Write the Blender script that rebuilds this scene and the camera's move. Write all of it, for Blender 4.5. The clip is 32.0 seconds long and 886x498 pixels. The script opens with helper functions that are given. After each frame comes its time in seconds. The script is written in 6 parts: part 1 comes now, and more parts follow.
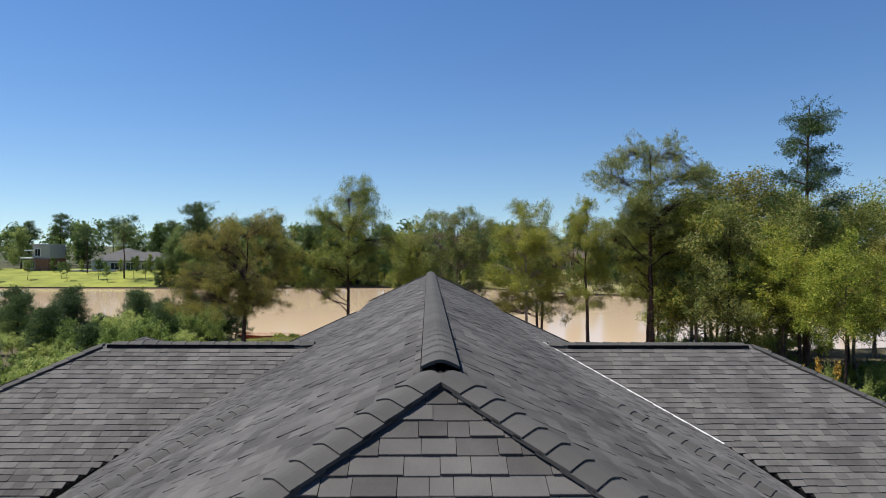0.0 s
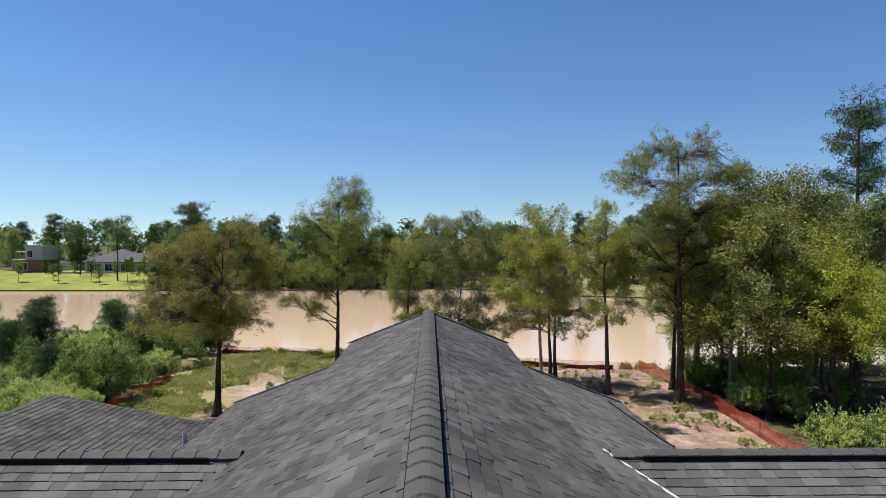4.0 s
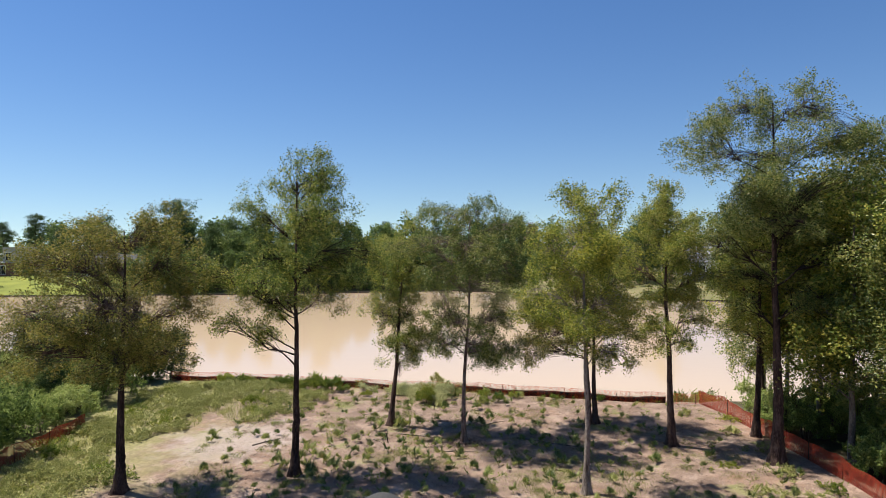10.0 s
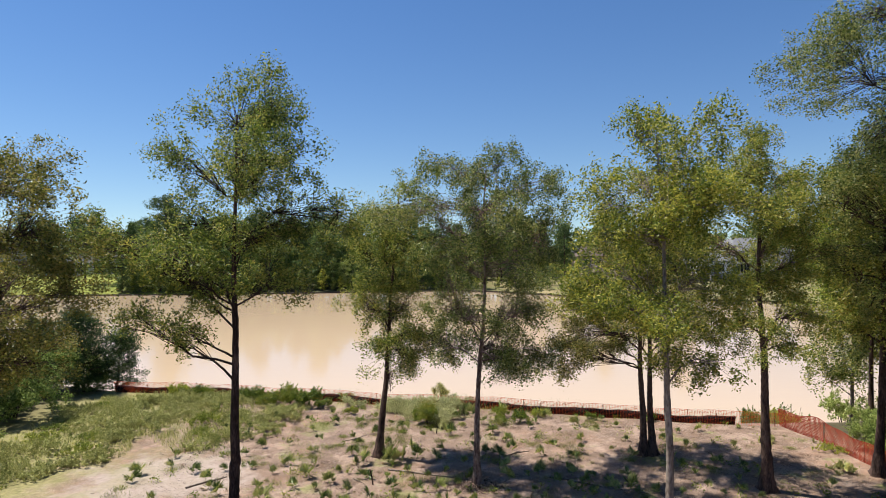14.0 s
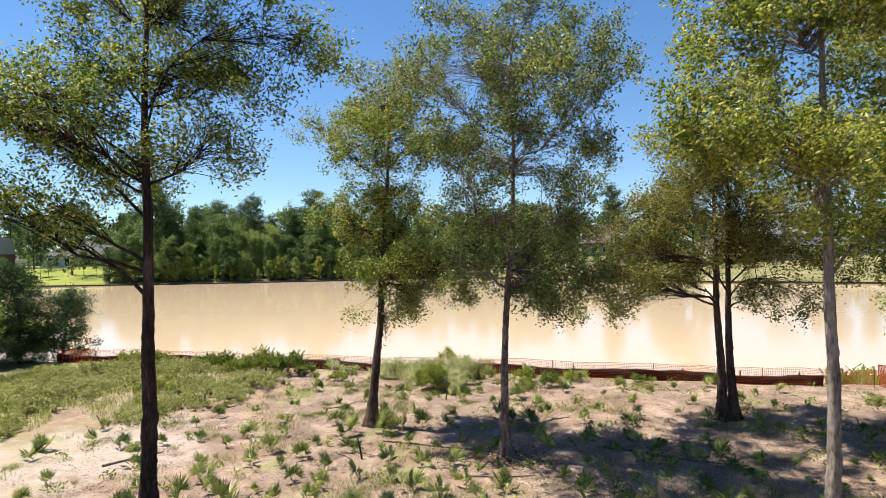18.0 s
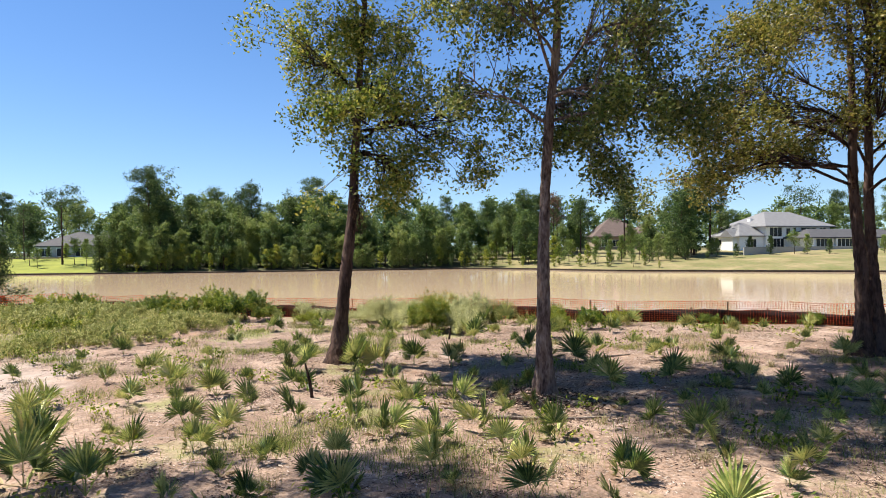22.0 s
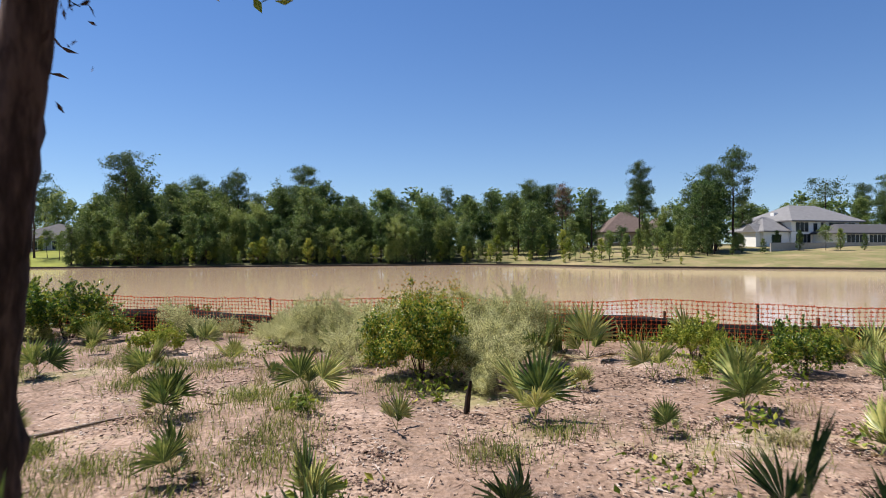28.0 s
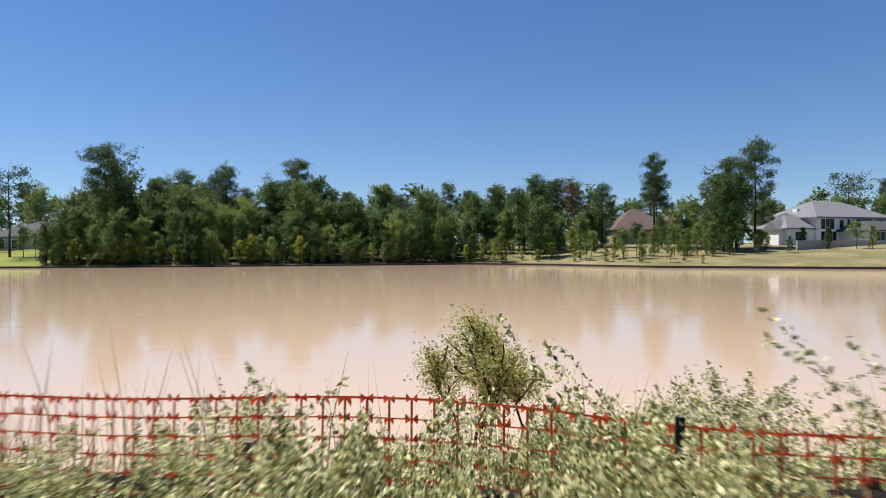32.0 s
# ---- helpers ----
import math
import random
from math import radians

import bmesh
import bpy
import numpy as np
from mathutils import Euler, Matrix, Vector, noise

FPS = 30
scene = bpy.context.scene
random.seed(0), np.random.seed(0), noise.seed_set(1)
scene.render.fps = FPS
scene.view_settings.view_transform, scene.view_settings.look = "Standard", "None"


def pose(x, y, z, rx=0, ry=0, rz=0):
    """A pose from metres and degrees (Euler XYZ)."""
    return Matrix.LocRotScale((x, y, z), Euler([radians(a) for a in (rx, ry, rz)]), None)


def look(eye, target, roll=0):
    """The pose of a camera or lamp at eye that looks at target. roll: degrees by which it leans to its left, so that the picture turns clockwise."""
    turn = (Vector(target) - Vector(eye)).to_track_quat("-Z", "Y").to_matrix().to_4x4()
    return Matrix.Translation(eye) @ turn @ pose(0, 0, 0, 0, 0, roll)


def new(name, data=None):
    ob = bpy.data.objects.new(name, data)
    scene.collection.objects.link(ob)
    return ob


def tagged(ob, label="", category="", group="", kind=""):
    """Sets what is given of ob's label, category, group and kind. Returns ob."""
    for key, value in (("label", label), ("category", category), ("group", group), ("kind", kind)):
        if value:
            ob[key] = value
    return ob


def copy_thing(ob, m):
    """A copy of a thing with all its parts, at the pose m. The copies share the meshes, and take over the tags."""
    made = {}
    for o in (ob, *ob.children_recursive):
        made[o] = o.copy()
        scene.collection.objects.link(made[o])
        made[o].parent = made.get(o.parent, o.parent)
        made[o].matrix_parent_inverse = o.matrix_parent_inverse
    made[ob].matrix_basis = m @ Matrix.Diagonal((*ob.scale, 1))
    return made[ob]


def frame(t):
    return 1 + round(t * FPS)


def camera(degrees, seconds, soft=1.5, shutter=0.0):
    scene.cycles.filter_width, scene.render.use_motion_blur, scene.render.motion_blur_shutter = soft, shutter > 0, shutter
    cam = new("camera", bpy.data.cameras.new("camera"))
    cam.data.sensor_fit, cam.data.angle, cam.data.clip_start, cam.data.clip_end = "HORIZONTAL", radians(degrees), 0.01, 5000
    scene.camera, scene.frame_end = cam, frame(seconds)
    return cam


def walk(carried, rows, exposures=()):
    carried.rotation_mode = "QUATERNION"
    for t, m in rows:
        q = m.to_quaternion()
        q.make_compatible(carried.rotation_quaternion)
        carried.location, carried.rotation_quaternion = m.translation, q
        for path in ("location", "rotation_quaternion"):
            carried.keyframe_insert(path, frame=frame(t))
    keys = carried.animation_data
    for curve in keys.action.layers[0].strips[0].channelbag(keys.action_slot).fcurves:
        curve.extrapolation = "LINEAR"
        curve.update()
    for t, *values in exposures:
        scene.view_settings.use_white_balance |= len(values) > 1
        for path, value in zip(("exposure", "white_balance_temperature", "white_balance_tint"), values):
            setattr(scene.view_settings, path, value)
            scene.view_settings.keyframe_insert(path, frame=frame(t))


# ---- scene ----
cam = camera(70.0, 32.0, soft=0.95, shutter=0.3)
PATH = [
    (0, (-0.088, 0.439, 9.102), (-0.041, 2.439, 9.097), 0.3),
    (0.5, (-0.08, 0.968, 9.275), (-0.033, 2.968, 9.268), 0.3),
    (1, (-0.073, 1.514, 9.438), (-0.028, 3.513, 9.43), 0.2),
    (1.5, (-0.078, 2.114, 9.545), (-0.032, 4.114, 9.538), 0.2),
    (2, (-0.061, 2.7, 9.692), (-0.017, 4.699, 9.683), 0.2),
    (2.5, (-0.049, 3.32, 9.783), (-0.006, 5.32, 9.773), 0.2),
    (3, (-0.037, 3.948, 9.831), (0.006, 5.948, 9.821), 0.2),
    (3.5, (-0.002, 4.687, 9.856), (0.04, 6.686, 9.845), 0.2),
    (5.5, (0.1, 7.677, 9.867), (0.14, 9.676, 9.852), -0.1),
    (6, (0.123, 8.562, 9.886), (0.162, 10.562, 9.87), -0.1),
    (6.5, (0.144, 9.496, 9.892), (0.183, 11.496, 9.877), -0.2),
    (7, (0.2, 10.415, 9.957), (0.238, 12.414, 9.94), -0.3),
    (7.5, (0.204, 11.418, 9.965), (0.242, 13.417, 9.948), -0.2),
    (8, (0.207, 12.454, 9.976), (0.245, 14.454, 9.959), -0.3),
    (8.5, (0.253, 13.454, 9.954), (0.29, 15.453, 9.937), -0.3),
    (9, (0.262, 14.48, 9.948), (0.298, 16.48, 9.931), -0.3),
    (9.5, (0.284, 15.558, 9.929), (0.319, 17.558, 9.911), -0.4),
    (10, (0.306, 16.596, 9.83), (0.34, 18.596, 9.814), -0.3),
    (10.5, (0.339, 17.679, 9.722), (0.372, 19.679, 9.708), -0.3),
    (11, (0.349, 18.782, 9.561), (0.382, 20.781, 9.549), -0.2),
    (11.5, (0.353, 19.822, 9.427), (0.385, 21.822, 9.414), -0.3),
    (12, (0.38, 20.934, 9.289), (0.41, 22.934, 9.275), -0.4),
    (12.5, (0.361, 21.985, 9.134), (0.392, 23.984, 9.121), -0.4),
    (13, (0.375, 23.069, 9.011), (0.404, 25.069, 8.997), -0.4),
    (13.5, (0.379, 24.131, 8.773), (0.405, 26.131, 8.764), -0.4),
    (14, (0.395, 25.086, 8.538), (0.416, 27.086, 8.531), -0.3),
    (14.5, (0.335, 26.037, 8.207), (0.357, 28.036, 8.2), -0.4),
    (16.5, (0.089, 29.309, 6.692), (0.124, 31.309, 6.677), -0.5),
    (17, (0.12, 30.04, 6.322), (0.151, 32.039, 6.305), -0.9),
    (17.5, (0.101, 30.63, 5.943), (0.128, 32.63, 5.93), -0.9),
    (18, (0.098, 31.308, 5.563), (0.119, 33.308, 5.551), -0.9),
    (18.5, (0.093, 31.982, 5.195), (0.11, 33.982, 5.183), -0.9),
    (19, (0.118, 32.958, 4.715), (0.131, 34.958, 4.706), -0.6),
    (19.5, (0.15, 33.756, 4.288), (0.163, 35.756, 4.281), -0.8),
    (20, (0.173, 34.458, 3.928), (0.183, 36.458, 3.924), -0.8),
    (20.5, (0.167, 35.213, 3.516), (0.177, 37.213, 3.515), -0.6),
    (21, (0.169, 35.965, 3.128), (0.177, 37.965, 3.128), -0.6),
    (21.5, (0.17, 36.75, 2.761), (0.177, 38.75, 2.761), -0.6),
    (22, (0.177, 37.547, 2.41), (0.183, 39.547, 2.41), -0.6),
    (22.5, (0.182, 38.302, 2.129), (0.188, 40.302, 2.129), -0.6),
    (23, (0.187, 39.128, 1.866), (0.192, 41.128, 1.867), -0.7),
    (23.5, (0.177, 40.019, 1.67), (0.182, 42.019, 1.671), -0.7),
    (24, (0.156, 40.823, 1.605), (0.16, 42.823, 1.606), -0.6),
    (24.5, (0.134, 41.73, 1.593), (0.139, 43.73, 1.593), -0.5),
    (26.5, (0.119, 45.105, 1.621), (0.123, 47.105, 1.62), -0.6),
    (27, (0.131, 45.943, 1.627), (0.135, 47.943, 1.625), -0.5),
    (27.5, (0.137, 46.874, 1.627), (0.142, 48.874, 1.624), -0.5),
    (28, (0.139, 47.828, 1.641), (0.144, 49.828, 1.635), -0.3),
    (28.5, (0.137, 48.751, 1.655), (0.142, 50.751, 1.648), -0.3),
    (29, (0.135, 49.774, 1.654), (0.14, 51.774, 1.646), -0.2),
    (29.5, (0.128, 50.852, 1.664), (0.133, 52.852, 1.656), -0.2),
    (30, (0.156, 51.843, 1.649), (0.16, 53.843, 1.641), -0.3),
    (30.5, (0.175, 52.89, 1.574), (0.177, 54.89, 1.566), -0.3),
    (31, (0.204, 53.962, 1.494), (0.205, 55.962, 1.487), -0.3),
    (31.5, (0.235, 54.924, 1.426), (0.236, 56.924, 1.419), -0.3),
    (32, (0.292, 56.064, 1.311), (0.291, 58.064, 1.305), -0.3),
]
walk(cam, [(t, look(eye, target, roll)) for t, eye, target, roll in PATH],
     exposures=[(0, 0.72, 6500, 8), (9, 0.74, 6550, 9), (14.5, 0.78, 6650, 8), (16.5, 1.1, 6750, 5), (20, 1.2, 6700, 6), (24, 1.07, 6800, 12), (26.5, 0.85, 6650, 13), (29, 0.72, 6500, 13), (32, 0.63, 6450, 12)])

# ---- world, sun ----
SUN_AZ, SUN_EL = radians(-70), radians(63)      # azimuth clockwise from +y, elevation
world = bpy.data.worlds.new("sky_world")
scene.world = world
world.use_nodes = True
wn = world.node_tree.nodes
wl = world.node_tree.links
sky = wn.new("ShaderNodeTexSky")
sky.sky_type = "NISHITA"
sky.sun_disc = False
sky.sun_elevation = SUN_EL
sky.sun_rotation = SUN_AZ
sky.altitude = 50
sky.air_density = 1.0
sky.dust_density = 0.0
sky.ozone_density = 2.0
wn["Background"].inputs["Strength"].default_value = 0.074
tone = wn.new("ShaderNodeHueSaturation")
tone.inputs["Hue"].default_value = 0.509
tone.inputs["Saturation"].default_value = 1.25
# the clear haze layer near the horizon is read a little higher up the dome
dome = wn.new("ShaderNodeTexCoord")
part_xyz = wn.new("ShaderNodeSeparateXYZ")
lift = wn.new("ShaderNodeMath")
lift.operation = "MULTIPLY_ADD"
lift.inputs[1].default_value, lift.inputs[2].default_value = 0.9, 0.055
whole_xyz = wn.new("ShaderNodeCombineXYZ")
wl.new(dome.outputs["Generated"], part_xyz.inputs[0])
wl.new(part_xyz.outputs[0], whole_xyz.inputs[0])
wl.new(part_xyz.outputs[1], whole_xyz.inputs[1])
wl.new(part_xyz.outputs[2], lift.inputs[0])
wl.new(lift.outputs[0], whole_xyz.inputs[2])
wl.new(whole_xyz.outputs[0], sky.inputs["Vector"])
wl.new(sky.outputs[0], tone.inputs["Color"])
wl.new(tone.outputs[0], wn["Background"].inputs["Color"])
sun_dir = Vector((math.sin(SUN_AZ) * math.cos(SUN_EL), math.cos(SUN_AZ) * math.cos(SUN_EL), math.sin(SUN_EL)))
sun = new("sun", bpy.data.lights.new("sun", "SUN"))
sun.data.energy, sun.data.angle, sun.data.color = 4.75, radians(0.55), (1.0, 0.95, 0.87)
sun.matrix_world = look(sun_dir * 80, (0, 0, 0))


# ---- material helpers ----
def material(name, colors, rough=0.8, scale=4.0, fine=40.0, bump=0.3, island=0.0, obj=0.0, metal=0.0, spec=0.3, translucent=0.0, stops=None, bump_dist=0.01, coords="Object", stretch=(1, 1, 1)):
    """A principled material: noise at two scales picks among the colours; island and obj vary the value by piece."""
    m = bpy.data.materials.new(name)
    m.use_nodes = True
    n, l = m.node_tree.nodes, m.node_tree.links
    b = n["Principled BSDF"]
    co = n.new("ShaderNodeTexCoord")
    mp = n.new("ShaderNodeMapping")
    mp.inputs["Scale"].default_value = stretch
    l.new(co.outputs[coords], mp.inputs[0])
    big = n.new("ShaderNodeTexNoise")
    big.inputs["Scale"].default_value = scale
    big.inputs["Detail"].default_value = 5
    big.inputs["Roughness"].default_value = 0.6
    small = n.new("ShaderNodeTexNoise")
    small.inputs["Scale"].default_value = fine
    small.inputs["Detail"].default_value = 4
    l.new(mp.outputs[0], big.inputs["Vector"])
    l.new(mp.outputs[0], small.inputs["Vector"])
    mixf = n.new("ShaderNodeMath")
    mixf.operation = "MULTIPLY_ADD"
    mixf.inputs[1].default_value = 0.4
    l.new(small.outputs["Fac"], mixf.inputs[0])
    half = n.new("ShaderNodeMath")
    half.operation = "MULTIPLY"
    half.inputs[1].default_value = 0.6
    l.new(big.outputs["Fac"], half.inputs[0])
    l.new(half.outputs[0], mixf.inputs[2])
    fac = mixf.outputs[0]
    geo = n.new("ShaderNodeNewGeometry")
    info = n.new("ShaderNodeObjectInfo")
    for src, amt in ((geo.outputs["Random Per Island"], island), (info.outputs["Random"], obj)):
        if amt:
            a = n.new("ShaderNodeMath")
            a.operation = "SUBTRACT"
            a.inputs[1].default_value = 0.5
            l.new(src, a.inputs[0])
            c = n.new("ShaderNodeMath")
            c.operation = "MULTIPLY_ADD"
            c.inputs[1].default_value = amt
            l.new(a.outputs[0], c.inputs[0])
            l.new(fac, c.inputs[2])
            fac = c.outputs[0]
    ramp = n.new("ShaderNodeValToRGB")
    stops = stops or [0.3 + 0.4 * i / max(1, len(colors) - 1) for i in range(len(colors))]
    e = ramp.color_ramp.elements
    while len(e) < len(colors):
        e.new(0.5)
    for i, c in enumerate(colors):
        e[i].position = stops[i]
        e[i].color = (*c, 1)
    l.new(fac, ramp.inputs[0])
    l.new(ramp.outputs[0], b.inputs["Base Color"])
    b.inputs["Roughness"].default_value = rough
    b.inputs["Metallic"].default_value = metal
    b.inputs["Specular IOR Level"].default_value = spec
    if bump:
        bp = n.new("ShaderNodeBump")
        bp.inputs["Strength"].default_value = bump
        bp.inputs["Distance"].default_value = bump_dist
        l.new(mixf.outputs[0], bp.inputs["Height"])
        l.new(bp.outputs[0], b.inputs["Normal"])
    if translucent:
        t = n.new("ShaderNodeBsdfTranslucent")
        l.new(ramp.outputs[0], t.inputs["Color"])
        mx = n.new("ShaderNodeMixShader")
        mx.inputs[0].default_value = translucent
        l.new(b.outputs[0], mx.inputs[1])
        l.new(t.outputs[0], mx.inputs[2])
        l.new(mx.outputs[0], n["Material Output"].inputs["Surface"])
    return m


M_SHINGLE = material("asphalt_shingle", [(0.037, 0.034, 0.033), (0.061, 0.057, 0.055), (0.087, 0.082, 0.079), (0.122, 0.114, 0.109)], rough=0.85, scale=0.9, fine=260, bump=0.5, island=0.2, obj=0.2, bump_dist=0.003, spec=0.2)
M_CAP = material("ridge_cap_shingle", [(0.043, 0.041, 0.040), (0.063, 0.060, 0.057), (0.088, 0.083, 0.080)], rough=0.9, scale=2.0, fine=240, bump=0.5, island=0.15, obj=0.18, bump_dist=0.003)
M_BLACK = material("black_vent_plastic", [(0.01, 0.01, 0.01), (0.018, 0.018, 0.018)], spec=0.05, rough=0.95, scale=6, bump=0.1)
M_FLASH = material("weathered_white_flashing", [(0.5, 0.5, 0.49), (0.7, 0.7, 0.68)], rough=0.5, scale=5, bump=0.1)
M_BRICKWALL = material("pale_house_wall", [(0.5, 0.46, 0.4), (0.62, 0.58, 0.52)], rough=0.9, scale=3, bump=0.3)
M_LEAF_OAK = material("oak_leaf", [(0.075, 0.112, 0.016), (0.160, 0.212, 0.032), (0.265, 0.300, 0.050), (0.44, 0.39, 0.080)], rough=0.45, scale=0.35, fine=3, bump=0, island=0.5, obj=0.1, translucent=0.45, spec=0.35)
M_LEAF_GREY = material("grey_green_oak_leaf", [(0.055, 0.085, 0.017), (0.122, 0.166, 0.036), (0.212, 0.250, 0.058), (0.36, 0.34, 0.095)], rough=0.4, scale=0.35, fine=3, bump=0, island=0.5, obj=0.1, translucent=0.42, spec=0.4)
M_LEAF_OLIVE = material("brownish_olive_leaf", [(0.070, 0.082, 0.014), (0.150, 0.162, 0.027), (0.240, 0.235, 0.044), (0.36, 0.29, 0.068)], rough=0.45, scale=0.35, fine=3, bump=0, island=0.5, obj=0.1, translucent=0.42, spec=0.35)
M_LEAF_YEL = material("yellowing_leaf", [(0.095, 0.135, 0.019), (0.205, 0.245, 0.035), (0.33, 0.34, 0.052), (0.50, 0.45, 0.075)], rough=0.45, scale=0.35, fine=3, bump=0, island=0.5, obj=0.1, translucent=0.48, spec=0.35)
M_LEAF_DARK = material("dark_leaf", [(0.040, 0.078, 0.020), (0.085, 0.148, 0.035), (0.150, 0.222, 0.052), (0.235, 0.295, 0.075)], rough=0.5, scale=0.2, fine=3, bump=0, island=0.5, obj=0.45, translucent=0.35, spec=0.35)
M_LEAF_FRESH = material("fresh_green_leaf", [(0.067, 0.105, 0.013), (0.149, 0.210, 0.027), (0.280, 0.336, 0.045), (0.463, 0.448, 0.080)], rough=0.45, scale=0.5, fine=4, bump=0, island=0.4, obj=0.3, translucent=0.4, spec=0.2)
M_LEAF_THICK = material("soft_green_leaf", [(0.094, 0.138, 0.036), (0.200, 0.270, 0.066), (0.344, 0.414, 0.120), (0.500, 0.528, 0.192)], rough=0.65, scale=0.5, fine=4, bump=0, island=0.35, obj=0.35, translucent=0.4, spec=0.12)
M_SILVER = material("silvery_green_leaf", [(0.13, 0.15, 0.05), (0.36, 0.37, 0.145), (0.655, 0.62, 0.29), (0.85, 0.83, 0.48)], rough=0.6, scale=1.5, fine=6, bump=0, island=0.75, obj=0.1, translucent=0.35, spec=0.3)
M_LEAF_MID = material("mid_green_leaf", [(0.058, 0.092, 0.022), (0.118, 0.182, 0.040), (0.200, 0.268, 0.062), (0.290, 0.342, 0.095)], rough=0.5, scale=0.2, fine=3, bump=0, island=0.5, obj=0.5, translucent=0.35, spec=0.35)
M_NEEDLE = material("pine_needles", [(0.036, 0.064, 0.022), (0.075, 0.122, 0.038), (0.135, 0.190, 0.060)], rough=0.5, scale=0.3, fine=3, bump=0, island=0.5, obj=0.25, translucent=0.3, spec=0.2)
M_BARK = material("grey_brown_bark", [(0.021, 0.012, 0.009), (0.059, 0.034, 0.027), (0.119, 0.074, 0.059)], rough=0.95, scale=5, fine=30, bump=0.9, obj=0.15, bump_dist=0.03, stretch=(1, 1, 0.22), stops=[0.4, 0.5, 0.6])
M_BARK_PALE = material("pale_grey_bark", [(0.075, 0.056, 0.047), (0.187, 0.150, 0.125), (0.299, 0.250, 0.212)], rough=0.95, scale=5, fine=30, bump=0.8, bump_dist=0.03, stretch=(1, 1, 0.25), stops=[0.4, 0.5, 0.6])


M_BARK_GREY = material("rough_grey_brown_bark", [(0.045, 0.028, 0.022), (0.126, 0.084, 0.070), (0.211, 0.155, 0.131), (0.297, 0.231, 0.201)], rough=0.95, scale=7, fine=34, bump=1.0, bump_dist=0.05, stretch=(1, 1, 0.3), stops=[0.39, 0.47, 0.54, 0.62])


# ---- mesh helpers ----
def mesh_of(name, verts, faces, mat, smooth=False):
    """verts (n, 3); faces (m, 4) or (m, 3)."""
    verts, faces = np.asarray(verts, np.float32), np.asarray(faces, np.int32)
    me = bpy.data.meshes.new(name)
    k = faces.shape[1]
    me.vertices.add(len(verts))
    me.vertices.foreach_set("co", verts.ravel())
    me.loops.add(faces.size)
    me.loops.foreach_set("vertex_index", faces.ravel())
    me.polygons.add(len(faces))
    me.polygons.foreach_set("loop_start", np.arange(len(faces), dtype=np.int32) * k)
    me.polygons.foreach_set("use_smooth", np.full(len(faces), smooth))
    me.update(calc_edges=True)
    me.validate()
    if mat:
        me.materials.append(mat)
    return me


def join(parts):
    """Joins (verts, faces) pairs of one face size."""
    vs, fs, n = [], [], 0
    for v, fc in parts:
        vs.append(np.asarray(v, float).reshape(-1, 3))
        fs.append(np.asarray(fc, int) + n)
        n += len(vs[-1])
    return np.concatenate(vs), np.concatenate(fs)


def put(name, me, parent=None, label="", m=None):
    ob = new(name, me)
    if parent is not None:
        ob.parent = parent
    if m is not None:
        ob.matrix_basis = m
    return tagged(ob, label) if label else ob


def thing(name, label, category, m=None, group="", kind=""):
    ob = new(name)
    ob.empty_display_size = 0.3
    if m is not None:
        ob.matrix_basis = m
    return tagged(ob, label, category, group, kind)


BOXF = np.array([(0, 3, 2, 1), (4, 5, 6, 7), (0, 1, 5, 4), (1, 2, 6, 5), (2, 3, 7, 6), (3, 0, 4, 7)])


def box(x0, y0, z0, x1, y1, z1):
    return np.array([(x0, y0, z0), (x1, y0, z0), (x1, y1, z0), (x0, y1, z0), (x0, y0, z1), (x1, y0, z1), (x1, y1, z1), (x0, y1, z1)], float), BOXF


def tube(points, radii, sides=7):
    """A tube along points; returns (verts, quads)."""
    p = np.asarray(points, float)
    r = np.asarray(radii, float)
    d = np.gradient(p, axis=0)
    d /= np.linalg.norm(d, axis=1)[:, None] + 1e-9
    ref = np.where(np.abs(d[:, 2:3]) > 0.9, [[1.0, 0, 0]], [[0, 0, 1.0]])
    u = np.cross(d, ref)
    u /= np.linalg.norm(u, axis=1)[:, None] + 1e-9
    w = np.cross(d, u)
    a = np.linspace(0, 2 * np.pi, sides, endpoint=False)
    v = p[:, None] + r[:, None, None] * (np.cos(a)[None, :, None] * u[:, None] + np.sin(a)[None, :, None] * w[:, None])
    fc = []
    for i in range(len(p) - 1):
        for j in range(sides):
            k = (j + 1) % sides
            fc.append((i * sides + j, i * sides + k, (i + 1) * sides + k, (i + 1) * sides + j))
    return v.reshape(-1, 3), np.array(fc)


def leaf_quads(rng, centres, size, flat=0.0, aspect=0.5, up=0.0, lie=0.0):
    """Folded rhombic leaves at the centres, turned at random."""
    n = len(centres)
    d = rng.normal(size=(n, 3))
    d[:, 2] *= 1 - flat
    d[:, 2] += up
    d /= np.linalg.norm(d, axis=1)[:, None]
    o = rng.normal(size=(n, 3))
    o[:, 2] += lie
    s = np.cross(d, o)
    s /= np.linalg.norm(s, axis=1)[:, None] + 1e-9
    nn = np.cross(d, s)
    L = size * rng.uniform(0.65, 1.3, n)[:, None]
    mid = centres + 0.1 * L * nn
    v = np.stack([centres - d * L * 0.5, mid + s * L * aspect * 0.5, centres + d * L * 0.5, mid - s * L * aspect * 0.5], 1)
    return v.reshape(-1, 3), np.arange(4 * n).reshape(n, 4)


# ---- land and water ----
WATER_Z = -2.0


